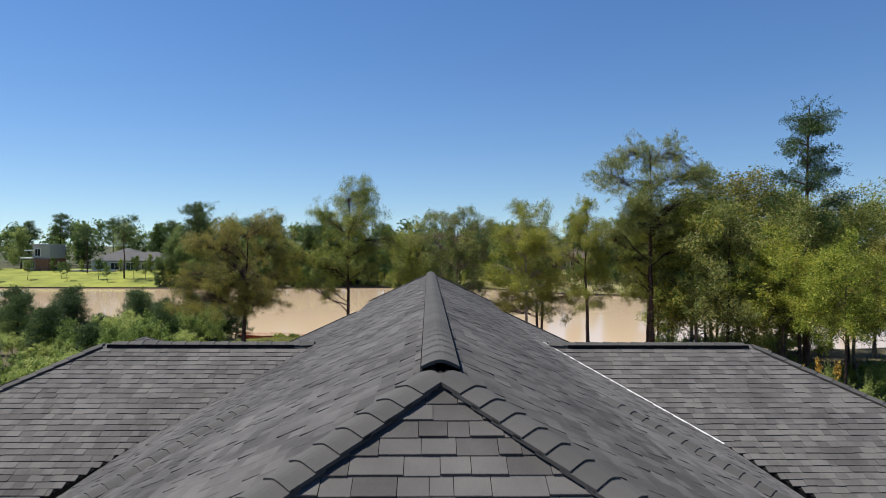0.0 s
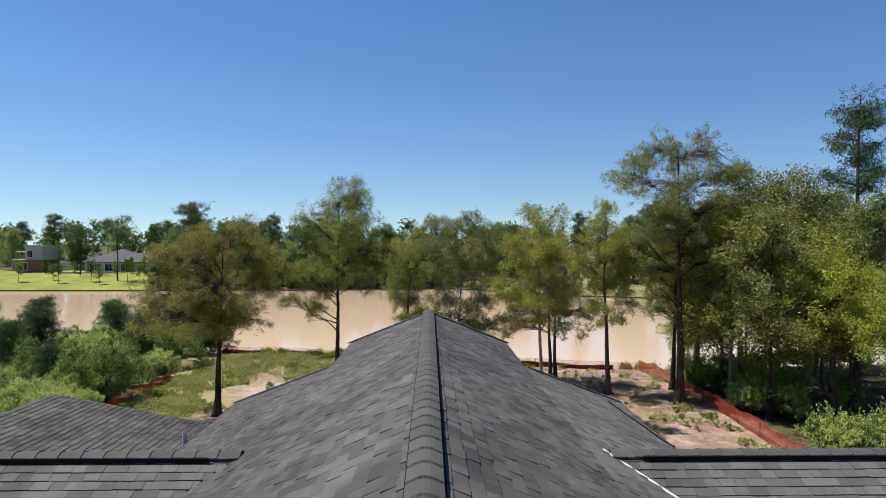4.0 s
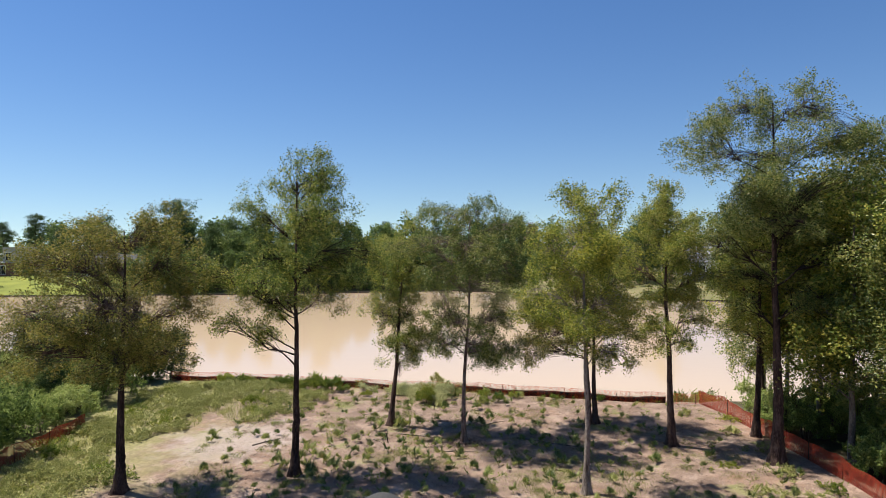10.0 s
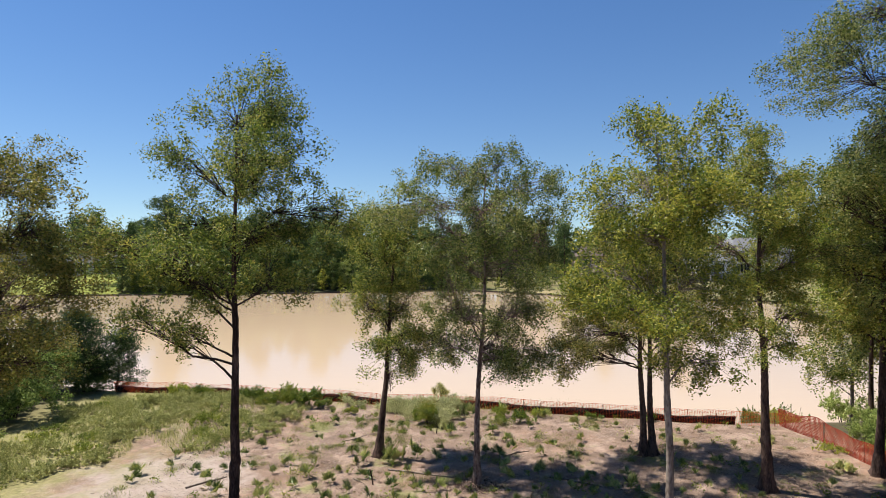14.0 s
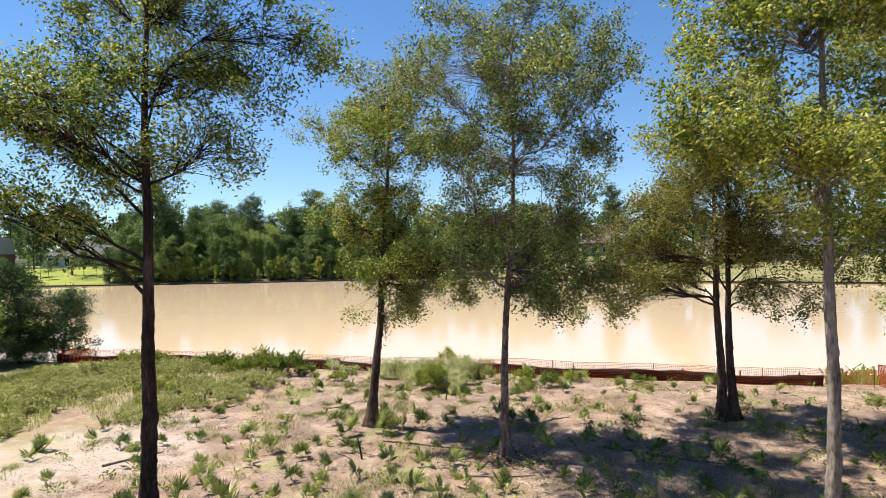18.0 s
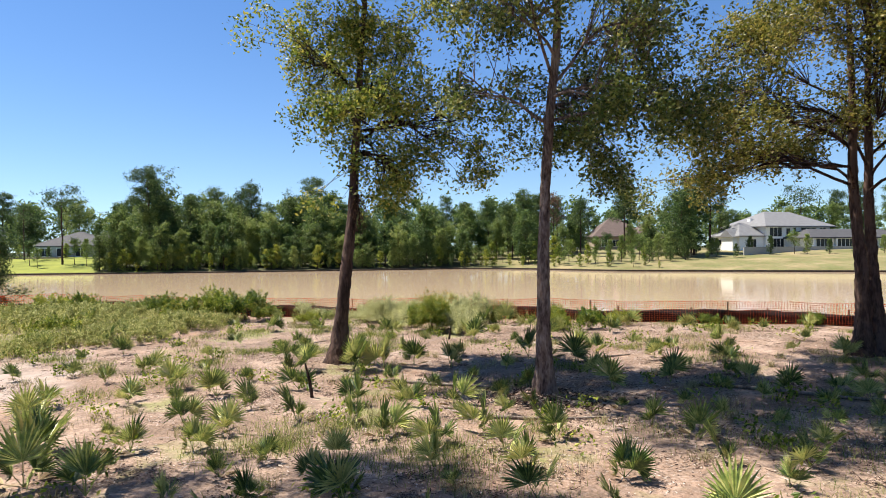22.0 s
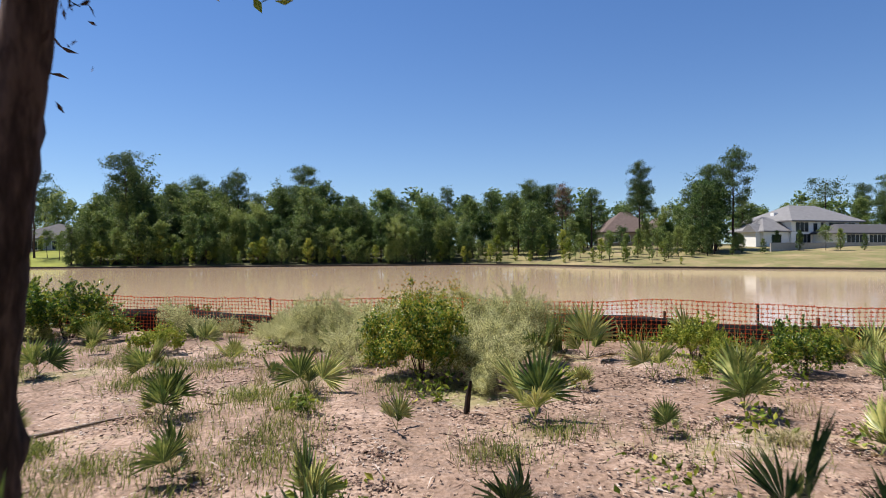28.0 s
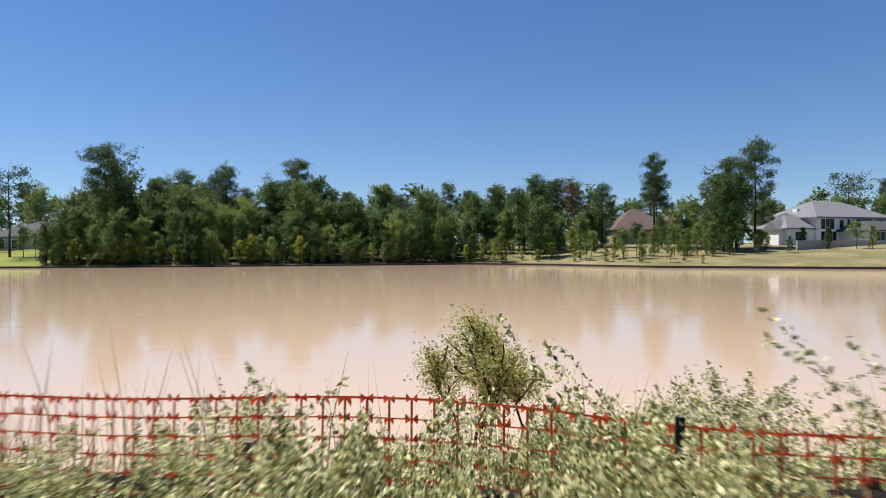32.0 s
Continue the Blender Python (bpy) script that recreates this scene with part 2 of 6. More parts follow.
def fence_y(x):
    """The line of the fence along the near bank."""
    return np.interp(x, [-60, -30, -18.5, -12, -5.2, -3, -1, 1.5, 3, 4.4, 7, 13, 16.6, 30, 60], [78, 67, 62.2, 61.2, 59.85, 58.88, 58.3, 57.93, 57.75, 57.3, 56.45, 54.8, 54.4, 55.5, 60])


def far_shore(x):
    return np.interp(x, [-400, -150, -100, -50, -15, 5, 18, 32, 60, 90, 200, 500], [170, 168, 167, 168, 172, 176, 168, 153, 142, 129, 100, 80])


def ground_z(x, y):
    x, y = np.asarray(x, float), np.asarray(y, float)
    fy = fence_y(x)
    d = y - fy
    near = np.interp(d, [-60, -10, -4, 0.4, 4, 5.5, 9], [0.0, 0.04, 0.17, 0.12, -1.95, -2.5, -3.2])
    near = near + 0.06 * np.sin(x * 0.41 + 1.0) * np.sin(y * 0.33 + 0.4) + 0.03 * np.sin(x * 1.3 + y * 0.7) * np.cos(y * 1.1 - x * 0.4)
    e = y - far_shore(x)
    far = np.interp(e, [-10, -4, -2.2, 0.9, 10, 25, 40, 80, 400, 3000], [-3.2, -3.0, -2.75, -1.62, -0.7, 0.5, 1.4, 1.9, 3, 5])
    return np.where(d < 12, near, far)


def axis(*runs):
    out = [np.arange(a, b, s) for a, b, s in runs]
    return np.concatenate(out + [[runs[-1][1]]])


gx = axis((-3000, -400, 200), (-400, -100, 20), (-100, -26, 3), (-26, 26, 0.3), (26, 100, 3), (100, 400, 20), (400, 3000, 200))
gy = axis((-1500, -50, 100), (-50, 24, 4), (24, 72, 0.3), (72, 110, 4), (110, 220, 1.5), (220, 400, 15), (400, 4000, 300))
GX, GY = np.meshgrid(gx, gy)
GZ = ground_z(GX, GY)
gv = np.stack([GX, GY, GZ], -1).reshape(-1, 3)
ni, nj = len(gy), len(gx)
ii, jj = np.meshgrid(np.arange(ni - 1), np.arange(nj - 1), indexing="ij")
gf = np.stack([ii * nj + jj, ii * nj + jj + 1, (ii + 1) * nj + jj + 1, (ii + 1) * nj + jj], -1).reshape(-1, 4)
M_GROUND = material("sandy_ground", [(0.106, 0.074, 0.052), (0.220, 0.148, 0.106), (0.330, 0.232, 0.176), (0.400, 0.298, 0.243)], rough=0.95, scale=0.9, fine=26, bump=0.9, bump_dist=0.05, stops=[0.4, 0.47, 0.53, 0.6])


def zone_ground(m):
    """Mixes grass and leaf litter into the sand: lawn on the far bank, darker ground in the far wood, litter in the
    side woods, thin grass patches on the lot.
    """
    n, l = m.node_tree.nodes, m.node_tree.links
    b = n["Principled BSDF"]
    base = b.inputs["Base Color"].links[0].from_socket
    co = n.new("ShaderNodeTexCoord")
    xyz = n.new("ShaderNodeSeparateXYZ")
    l.new(co.outputs["Object"], xyz.inputs[0])

    def step(sock, a, c):
        r = n.new("ShaderNodeMapRange")
        r.inputs["From Min"].default_value = a
        r.inputs["From Max"].default_value = c
        l.new(sock, r.inputs["Value"])
        return r.outputs[0]

    def calc(op, a, c):
        k = n.new("ShaderNodeMath")
        k.operation = op
        for i, v in enumerate((a, c)):
            if isinstance(v, (int, float)):
                k.inputs[i].default_value = v
            else:
                l.new(v, k.inputs[i])
        return k.outputs[0]

    def noisy(scale, a, c, detail=4):
        t = n.new("ShaderNodeTexNoise")
        t.inputs["Scale"].default_value = scale
        t.inputs["Detail"].default_value = detail
        t.inputs["Roughness"].default_value = 0.65
        l.new(co.outputs["Object"], t.inputs["Vector"])
        return step(t.outputs["Fac"], a, c)

    def ramp(fac, c0, c1):
        r = n.new("ShaderNodeValToRGB")
        r.color_ramp.elements[0].color = (*c0, 1)
        r.color_ramp.elements[1].color = (*c1, 1)
        l.new(fac, r.inputs[0])
        return r.outputs[0]

    def mix(fac, a, c):
        x = n.new("ShaderNodeMix")
        x.data_type = "RGBA"
        l.new(fac, x.inputs["Factor"])
        l.new(a, x.inputs["A"])
        l.new(c, x.inputs["B"])
        return x.outputs["Result"]

    # reddish patches of bare soil, brown litter and thin grass on the lot
    col = mix(calc("MULTIPLY", noisy(0.22, 0.5, 0.62), 0.6), base, ramp(noisy(3, 0.3, 0.7), (0.2, 0.105, 0.065), (0.32, 0.19, 0.125)))
    col = mix(calc("MULTIPLY", noisy(1.3, 0.49, 0.56, 8), 0.8), col, ramp(noisy(22, 0.35, 0.65), (0.1, 0.065, 0.047), (0.32, 0.215, 0.16)))
    col = mix(calc("MULTIPLY", noisy(11, 0.5, 0.6, 6), 0.85), col, ramp(noisy(60, 0.3, 0.7), (0.075, 0.048, 0.035), (0.34, 0.25, 0.2)))
    col = mix(calc("MULTIPLY", noisy(0.45, 0.57, 0.66), 0.75), col, ramp(noisy(9, 0.3, 0.7), (0.1, 0.12, 0.03), (0.24, 0.24, 0.08)))
    # a patch of clean pale sand
    away = n.new("ShaderNodeVectorMath")
    away.operation = "DISTANCE"
    away.inputs[1].default_value = (-9.8, 48.4, 0)
    l.new(co.outputs["Object"], away.inputs[0])
    pale = calc("MULTIPLY", step(calc("ADD", away.outputs["Value"], calc("MULTIPLY", noisy(0.8, 0.3, 0.7), 3.0)), 5.2, 3.6), 0.85)
    col = mix(pale, col, ramp(noisy(6, 0.3, 0.7), (0.3, 0.235, 0.2), (0.42, 0.345, 0.3)))
    # grass and litter toward the sides of the lot
    left = calc("MULTIPLY", calc("ADD", step(xyz.outputs[0], -12.5, -16), calc("MULTIPLY", noisy(0.6, 0.4, 0.6), 0.5)), step(xyz.outputs[0], -8, -12))
    col = mix(calc("MINIMUM", left, 0.85), col, ramp(noisy(5, 0.3, 0.7), (0.13, 0.13, 0.04), (0.3, 0.27, 0.11)))
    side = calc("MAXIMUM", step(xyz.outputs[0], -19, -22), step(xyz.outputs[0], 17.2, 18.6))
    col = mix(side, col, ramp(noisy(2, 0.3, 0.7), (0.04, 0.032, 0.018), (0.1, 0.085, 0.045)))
    # far bank: bright lawn to the west, dry grass to the east
    lawn = ramp(noisy(0.12, 0.35, 0.65), (0.13, 0.15, 0.022), (0.225, 0.24, 0.038))
    dry = ramp(noisy(0.1, 0.35, 0.65), (0.13, 0.12, 0.045), (0.29, 0.225, 0.12))
    dry = mix(calc("MULTIPLY", noisy(0.35, 0.42, 0.6), 0.6), dry, ramp(noisy(1.5, 0.35, 0.65), (0.08, 0.1, 0.03), (0.17, 0.18, 0.06)))
    bank = mix(step(xyz.outputs[0], -60, -40), lawn, dry)
    col = mix(step(xyz.outputs[1], 100, 104), col, bank)
    # much darker ground in the far wood and past y = 208
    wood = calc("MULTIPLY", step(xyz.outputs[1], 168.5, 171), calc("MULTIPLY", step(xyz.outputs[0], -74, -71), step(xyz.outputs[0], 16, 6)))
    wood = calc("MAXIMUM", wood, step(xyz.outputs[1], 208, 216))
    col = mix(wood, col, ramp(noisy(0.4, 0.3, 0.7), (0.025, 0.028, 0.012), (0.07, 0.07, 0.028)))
    l.new(col, b.inputs["Base Color"])


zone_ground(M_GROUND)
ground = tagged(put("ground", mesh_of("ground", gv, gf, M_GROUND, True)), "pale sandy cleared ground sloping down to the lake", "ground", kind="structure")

M_WATER = bpy.data.materials.new("muddy_water")
M_WATER.use_nodes = True
n, l = M_WATER.node_tree.nodes, M_WATER.node_tree.links
wb = n["Principled BSDF"]
wb.inputs["Base Color"].default_value = (0.52, 0.388, 0.262, 1)
wb.inputs["Roughness"].default_value = 0.07
wb.inputs["IOR"].default_value = 1.33
wb.inputs["Specular IOR Level"].default_value = 0.36
tc = n.new("ShaderNodeTexCoord")
wm = n.new("ShaderNodeMapping")
wm.inputs["Scale"].default_value = (0.5, 1.6, 1)
nz = n.new("ShaderNodeTexNoise")
nz.inputs["Scale"].default_value = 1.2
nz.inputs["Detail"].default_value = 3
bp = n.new("ShaderNodeBump")
bp.inputs["Strength"].default_value = 0.12
bp.inputs["Distance"].default_value = 0.05
l.new(tc.outputs["Object"], wm.inputs[0])
l.new(wm.outputs[0], nz.inputs["Vector"])
l.new(nz.outputs["Fac"], bp.inputs["Height"])
l.new(bp.outputs[0], wb.inputs["Normal"])
wv = np.array([(-600, 40, WATER_Z), (600, 40, WATER_Z), (600, 230, WATER_Z), (-600, 230, WATER_Z)], float)
water = tagged(put("water", mesh_of("water", wv, [(0, 1, 2, 3)], M_WATER)), "still muddy tan lake water with faint ripples", "lake", kind="structure")


# ---- trees ----
def rough_trunk(rng, seed, pts, rr, sides, h):
    """A trunk with rough bark, knots and a flared root."""
    t = np.linspace(0, 1, len(pts))
    tf = np.linspace(0, 1, 110) ** 1.25
    fine_pts = np.stack([np.interp(tf, t, pts[:, c]) for c in range(3)], 1)
    fr = np.interp(tf, t, rr)
    tvv, tqq = tube(fine_pts, fr, sides)
    ring = np.minimum(np.arange(len(tvv)) // sides, 109)
    ax = fine_pts[ring]
    off = tvv - ax
    ang = np.arctan2(off[:, 1], off[:, 0])
    zz = ax[:, 2]
    amp = 0.05 * np.sin(ang * 3 + zz * 1.7 + seed) + 0.045 * np.sin(ang * 5 - zz * 3.1) * np.sin(zz * 2.3 + seed) + rng.normal(0, 0.05, len(tvv))
    amp += np.exp(-np.clip(zz, 0, 9) / 0.22) * (0.28 + 0.3 * np.sin(ang * 4 + seed))
    for kz, ka in zip(rng.uniform(0.6, h * 0.6, 9), rng.uniform(-3.1, 3.1, 9)):
        da = np.abs((ang - ka + np.pi) % (2 * np.pi) - np.pi)
        amp += 0.22 * np.exp(-(da / 0.5) ** 2 - ((zz - kz) / 0.1) ** 2)
    return ax + off * (1 + amp)[:, None], tqq


def crown_tree(seed, h, base, rad, trunk_r, leaves, leaf_size, bark, leafmat, lean=(0, 0), limbs=26, clump=0.75, low=0.0, top_w=0.55, trunks=((0, 0),), sides=8, per=1, tight=0.0):
    """Meshes of one broadleaf tree: trunk, branches, crown. base: height of the lowest limbs; rad: crown radius."""
    rng = np.random.default_rng(seed)
    trunk_parts, branch_parts, ends, wts = [], [], [], []
    for k, (ox, oy) in enumerate(trunks):
        hh = h * (1 - 0.06 * k)
        t = np.linspace(0, 1, 11)
        wig = rng.normal(0, 0.06, (11, 2)).cumsum(0) * 0.6
        wig -= np.linspace(wig[0], wig[0], 11)
        px = ox * (1 + 0.8 * t) + lean[0] * t * hh + wig[:, 0]
        py = oy * (1 + 0.8 * t) + lean[1] * t * hh + wig[:, 1]
        pts = np.stack([px, py, t * hh * 0.97 - 0.15], 1)
        rr = trunk_r * (1 - 0.93 * t ** 0.8) * (1 + 0.5 * np.exp(-t * 28)) + 0.008
        if sides < 12:
            trunk_parts.append(tube(pts, rr, sides))
        else:
            trunk_parts.append(rough_trunk(rng, seed, pts, rr, sides, h))
        nl = int(limbs / len(trunks))
        for i in range(nl):
            u = (i + rng.uniform(0, 0.9)) / nl
            z0 = (base + (hh * 0.95 - base) * u ** 0.9) / (hh * 0.97)
            p0 = np.array([np.interp(z0, t, pts[:, c]) for c in range(3)])
            az = i * 2.39996 + rng.uniform(-0.6, 0.6) + seed
            prof = (0.62 + 0.38 * np.sin(min(1.0, u * 1.5 + 0.15) * np.pi * 0.5)) * (1 - (1 - top_w) * max(0.0, (u - 0.45) / 0.55) ** 1.4)
            ln = rad * prof * rng.uniform(0.65, 1.15)
            el = radians(rng.uniform(14, 58) + 18 * u) - low * (1 - u) * 1.3
            s = np.linspace(0, 1, 6)
            dirv = np.array([math.cos(az) * math.cos(el), math.sin(az) * math.cos(el), math.sin(el)])
            bend = np.array([0, 0, 1.0]) * (0.12 - low * 0.5 * (1 - u)) * ln
            side = np.cross(dirv, [0, 0, 1]) * rng.uniform(-0.18, 0.18) * ln
            bp_ = p0 + s[:, None] * dirv * ln + (s ** 2)[:, None] * (bend + side)
            r0 = max(0.012, np.interp(z0, t, rr) * 0.5 * (0.5 + 0.5 * prof))
            branch_parts.append(tube(bp_, r0 * (1 - 0.85 * s) + 0.004, 5))
            for j in range(6):
                q = 0.3 + 0.7 * (j + rng.uniform(0, 1)) / 6
                b0 = np.array([np.interp(q, s, bp_[:, c]) for c in range(3)])
                d2 = dirv * 0.55 + rng.normal(0, 0.65, 3)
                d2[2] = d2[2] * 0.85 + 0.1
                l2 = ln * rng.uniform(0.18, 0.42) * (1.15 - 0.5 * q)
                s2 = np.linspace(0, 1, 4)
                tw = b0 + s2[:, None] * d2 * l2 - (s2 ** 2)[:, None] * np.array([0, 0, 0.12 * l2])
                branch_parts.append(tube(tw, r0 * 0.35 * (1 - 0.8 * s2) + 0.003, 4))
                ends += [tw[1], tw[2], tw[3], tw[3]]
                wts += [0.5, 0.8, 1.0, 1.0]
    ends, wts = np.array(ends), np.array(wts) * rng.gamma(1.3, 1.0, len(wts))
    fit_h = h / (np.percentile(ends[:, 2], 99.5) + 0.25 * clump)
    ends[:, 2] *= fit_h
    trunk_parts = [(v * [1, 1, fit_h], q) for v, q in trunk_parts]
    branch_parts = [(v * [1, 1, fit_h], q) for v, q in branch_parts]
    n_sprig = max(1, leaves // per)
    pick = rng.choice(len(ends), n_sprig, p=wts / wts.sum())
    cl = rng.uniform(0.45, 1.25, len(ends))[pick]
    mid = ends[pick] + np.clip(rng.normal(0, 1, (n_sprig, 3)), -1.6, 1.6) * np.array([0.42, 0.42, 0.34]) * clump * cl[:, None]
    off = np.clip(rng.normal(0, 1, (n_sprig * per, 3)), -2, 2) * tight
    lv, lf = leaf_quads(rng, np.repeat(mid, per, 0) + off, leaf_size, flat=0.3, aspect=0.42)
    return (mesh_of("trunk", *join(trunk_parts), bark, True), mesh_of("limbwork", *join(branch_parts), bark, True), mesh_of("crown", lv, lf, leafmat))


def plant_tree(name, label, meshes, x, y, rot=0.0, s=1.0, group="", z=None):
    z = float(ground_z(x, y)) if z is None else z
    ob = thing(name, label, "tree", Matrix.Translation((x, y, z)) @ Matrix.Rotation(rot, 4, "Z") @ Matrix.Scale(s, 4), group)
    put("trunk", meshes[0], ob)
    put("limbwork", meshes[1], ob)
    put("crown", meshes[2], ob)
    return ob


def lobes_at_random(seed, h, base, rad, count, top_w=0.6):
    """Ellipsoids (x, y, z, rx, rz) that fill a crown from base to h."""
    rg = np.random.default_rng(seed)
    out = []
    for i in range(count):
        u = (i + 0.5) / count
        z = base + (h - base) * (0.1 + 0.82 * u)
        wide = rad * (0.75 + 0.25 * math.sin(min(1.0, u * 2.2) * 1.57)) * (1 - (1 - top_w) * max(0.0, (u - 0.4) / 0.6) ** 1.5)
        a, q = i * 2.39996 + rg.uniform(-0.4, 0.4), wide * (0.62 if i < count - 2 else 0.15) * rg.uniform(0.7, 1.1)
        r = rad * rg.uniform(0.34, 0.5)
        out.append((math.cos(a) * q, math.sin(a) * q, min(z, h - r * 0.75), r, r * rg.uniform(0.65, 0.85)))
    return out


def lobed_tree(seed, h, trunk_r, lobes, leaves, leaf_size, bark, leafmat, lean=(0, 0), trunks=((0, 0),), sides=8, clump=0.34, fill=1.0, aspect=0.5, low=2.5, twigs=True):
    """Meshes of a broadleaf tree whose limbs carry lobes (x, y, z, rx, rz), each made of leafy sprays on twigs."""
    rng = np.random.default_rng(seed)
    trunk_parts, branch_parts, axes = [], [], []
    t = np.linspace(0, 1, 11)
    for k, (ox, oy) in enumerate(trunks):
        hh = h * (0.93 - 0.07 * k)
        wig = rng.normal(0, 0.06, (11, 2)).cumsum(0) * 0.6
        wig -= wig[0]
        pts = np.stack([ox * (1 + 0.8 * t) + lean[0] * t * hh + wig[:, 0], oy * (1 + 0.8 * t) + lean[1] * t * hh + wig[:, 1], t * hh - 0.15], 1)
        rr = trunk_r * (1 - 0.93 * t ** 0.8) * (1 + 0.5 * np.exp(-t * 28)) + 0.008
        axes.append((pts, rr))
        trunk_parts.append(tube(pts, rr, sides) if sides < 12 else rough_trunk(rng, seed, pts, rr, sides, h))
    cent, size, way = [], [], []
    for i, (lx, ly, lz, rx, rz_) in enumerate(lobes):
        pts, rr = axes[i % len(axes)]
        c = np.array([lx, ly, lz])
        tx = np.interp(lz, pts[:, 2], pts[:, 0]), np.interp(lz, pts[:, 2], pts[:, 1])
        far = math.hypot(lx - tx[0], ly - tx[1])
        z0 = min(max(lz - 0.5 * far - 0.3 * rz_, low + 0.12 * (i % 5)), pts[-1, 2] * 0.96)
        p0 = np.array([np.interp(z0, pts[:, 2], pts[:, a]) for a in range(3)])
        q = np.linspace(0, 1, 7)[:, None]
        bow = (np.array([0, 0, 0.1 * far]) + rng.normal(0, 0.09, 3) * far) * np.sin(q * np.pi) + rng.normal(0, 0.03, (7, 3)) * far * q * (1 - q) * 4
        limb = p0 + (c - p0) * q + bow
        r0 = max(0.012, float(np.interp(z0, pts[:, 2], rr)) * 0.36)
        branch_parts.append(tube(limb, r0 * (1 - 0.8 * q[:, 0]) + 0.004, 5))
        # a few smaller lobes round the main one break its outline
        sub = c + rng.normal(0, 0.62, (5, 3)) * [rx, rx, rz_]
        sub[0] = c
        n = max(5, int(fill * 1.25 * (rx * rx + 2 * rx * rz_) / (clump * clump)))
        k = rng.integers(0, 5, n)
        d = rng.normal(size=(n, 3))
        d /= np.linalg.norm(d, axis=1)[:, None]
        m = sub[k] + d * np.array([rx, rx, rz_]) * (rng.uniform(0.1, 1.0, n) ** 0.5 * np.where(k == 0, 1.0, 0.62))[:, None]
        if twigs:
            for p in m[:: 1 if sides >= 12 else 3]:
                a = limb[rng.integers(2, 7)]
                mid = (a + p) / 2 + np.array([0, 0, 0.1 * np.linalg.norm(p - a)]) + rng.normal(0, 0.05, 3)
                branch_parts.append(tube([a, mid, p], [r0 * 0.25 + 0.003, r0 * 0.15 + 0.003, 0.003], 3))
        cent.append(m)
        w = (m - c) * [0.6, 0.6, 0.4] / rx + np.array([0, 0, 0.45 if lz > 0.55 * h else -0.5]) + rng.normal(0, 0.35, (n, 3))
        way.append(w / np.linalg.norm(w, axis=1)[:, None])
        size.append(clump * rng.uniform(0.5, 1.45, n))
    cent, size, way = np.concatenate(cent), np.concatenate(size), np.concatenate(way)
    pick = rng.choice(len(cent), leaves, p=size ** 2 / (size ** 2).sum())
    off = np.clip(rng.normal(0, 0.42, (leaves, 3)), -1.1, 1.1) * size[pick][:, None] + way[pick] * (rng.uniform(-0.7, 1.0, leaves) * size[pick])[:, None]
    lv, lf = leaf_quads(rng, cent[pick] + off, leaf_size, flat=0.25, aspect=aspect, lie=0.3)
    return (mesh_of("trunk", *join(trunk_parts), bark, True), mesh_of("limbwork", *join(branch_parts), bark, True), mesh_of("crown", lv, lf, leafmat))


def deep(seed, flat_lobes):
    """Gives lobes (x, z, rx, rz) their depth, near and far in turn, and a few more before and behind the trunk."""
    rg = np.random.default_rng(seed)
    out = [(x, dy[0] if dy else (-1) ** i * rg.uniform(0.1, 0.75) * rx, z, rx, rz_) for i, (x, z, rx, rz_, *dy) in enumerate(flat_lobes)]
    for k, (x, z, rx, rz_, *dy) in enumerate(flat_lobes[1:-1:2]):
        out.append((x * 0.35, (-1) ** k * (0.9 + rg.uniform(0.3, 0.7) * rx), z - 0.2, rx * 0.75, rz_ * 0.8))
    return out


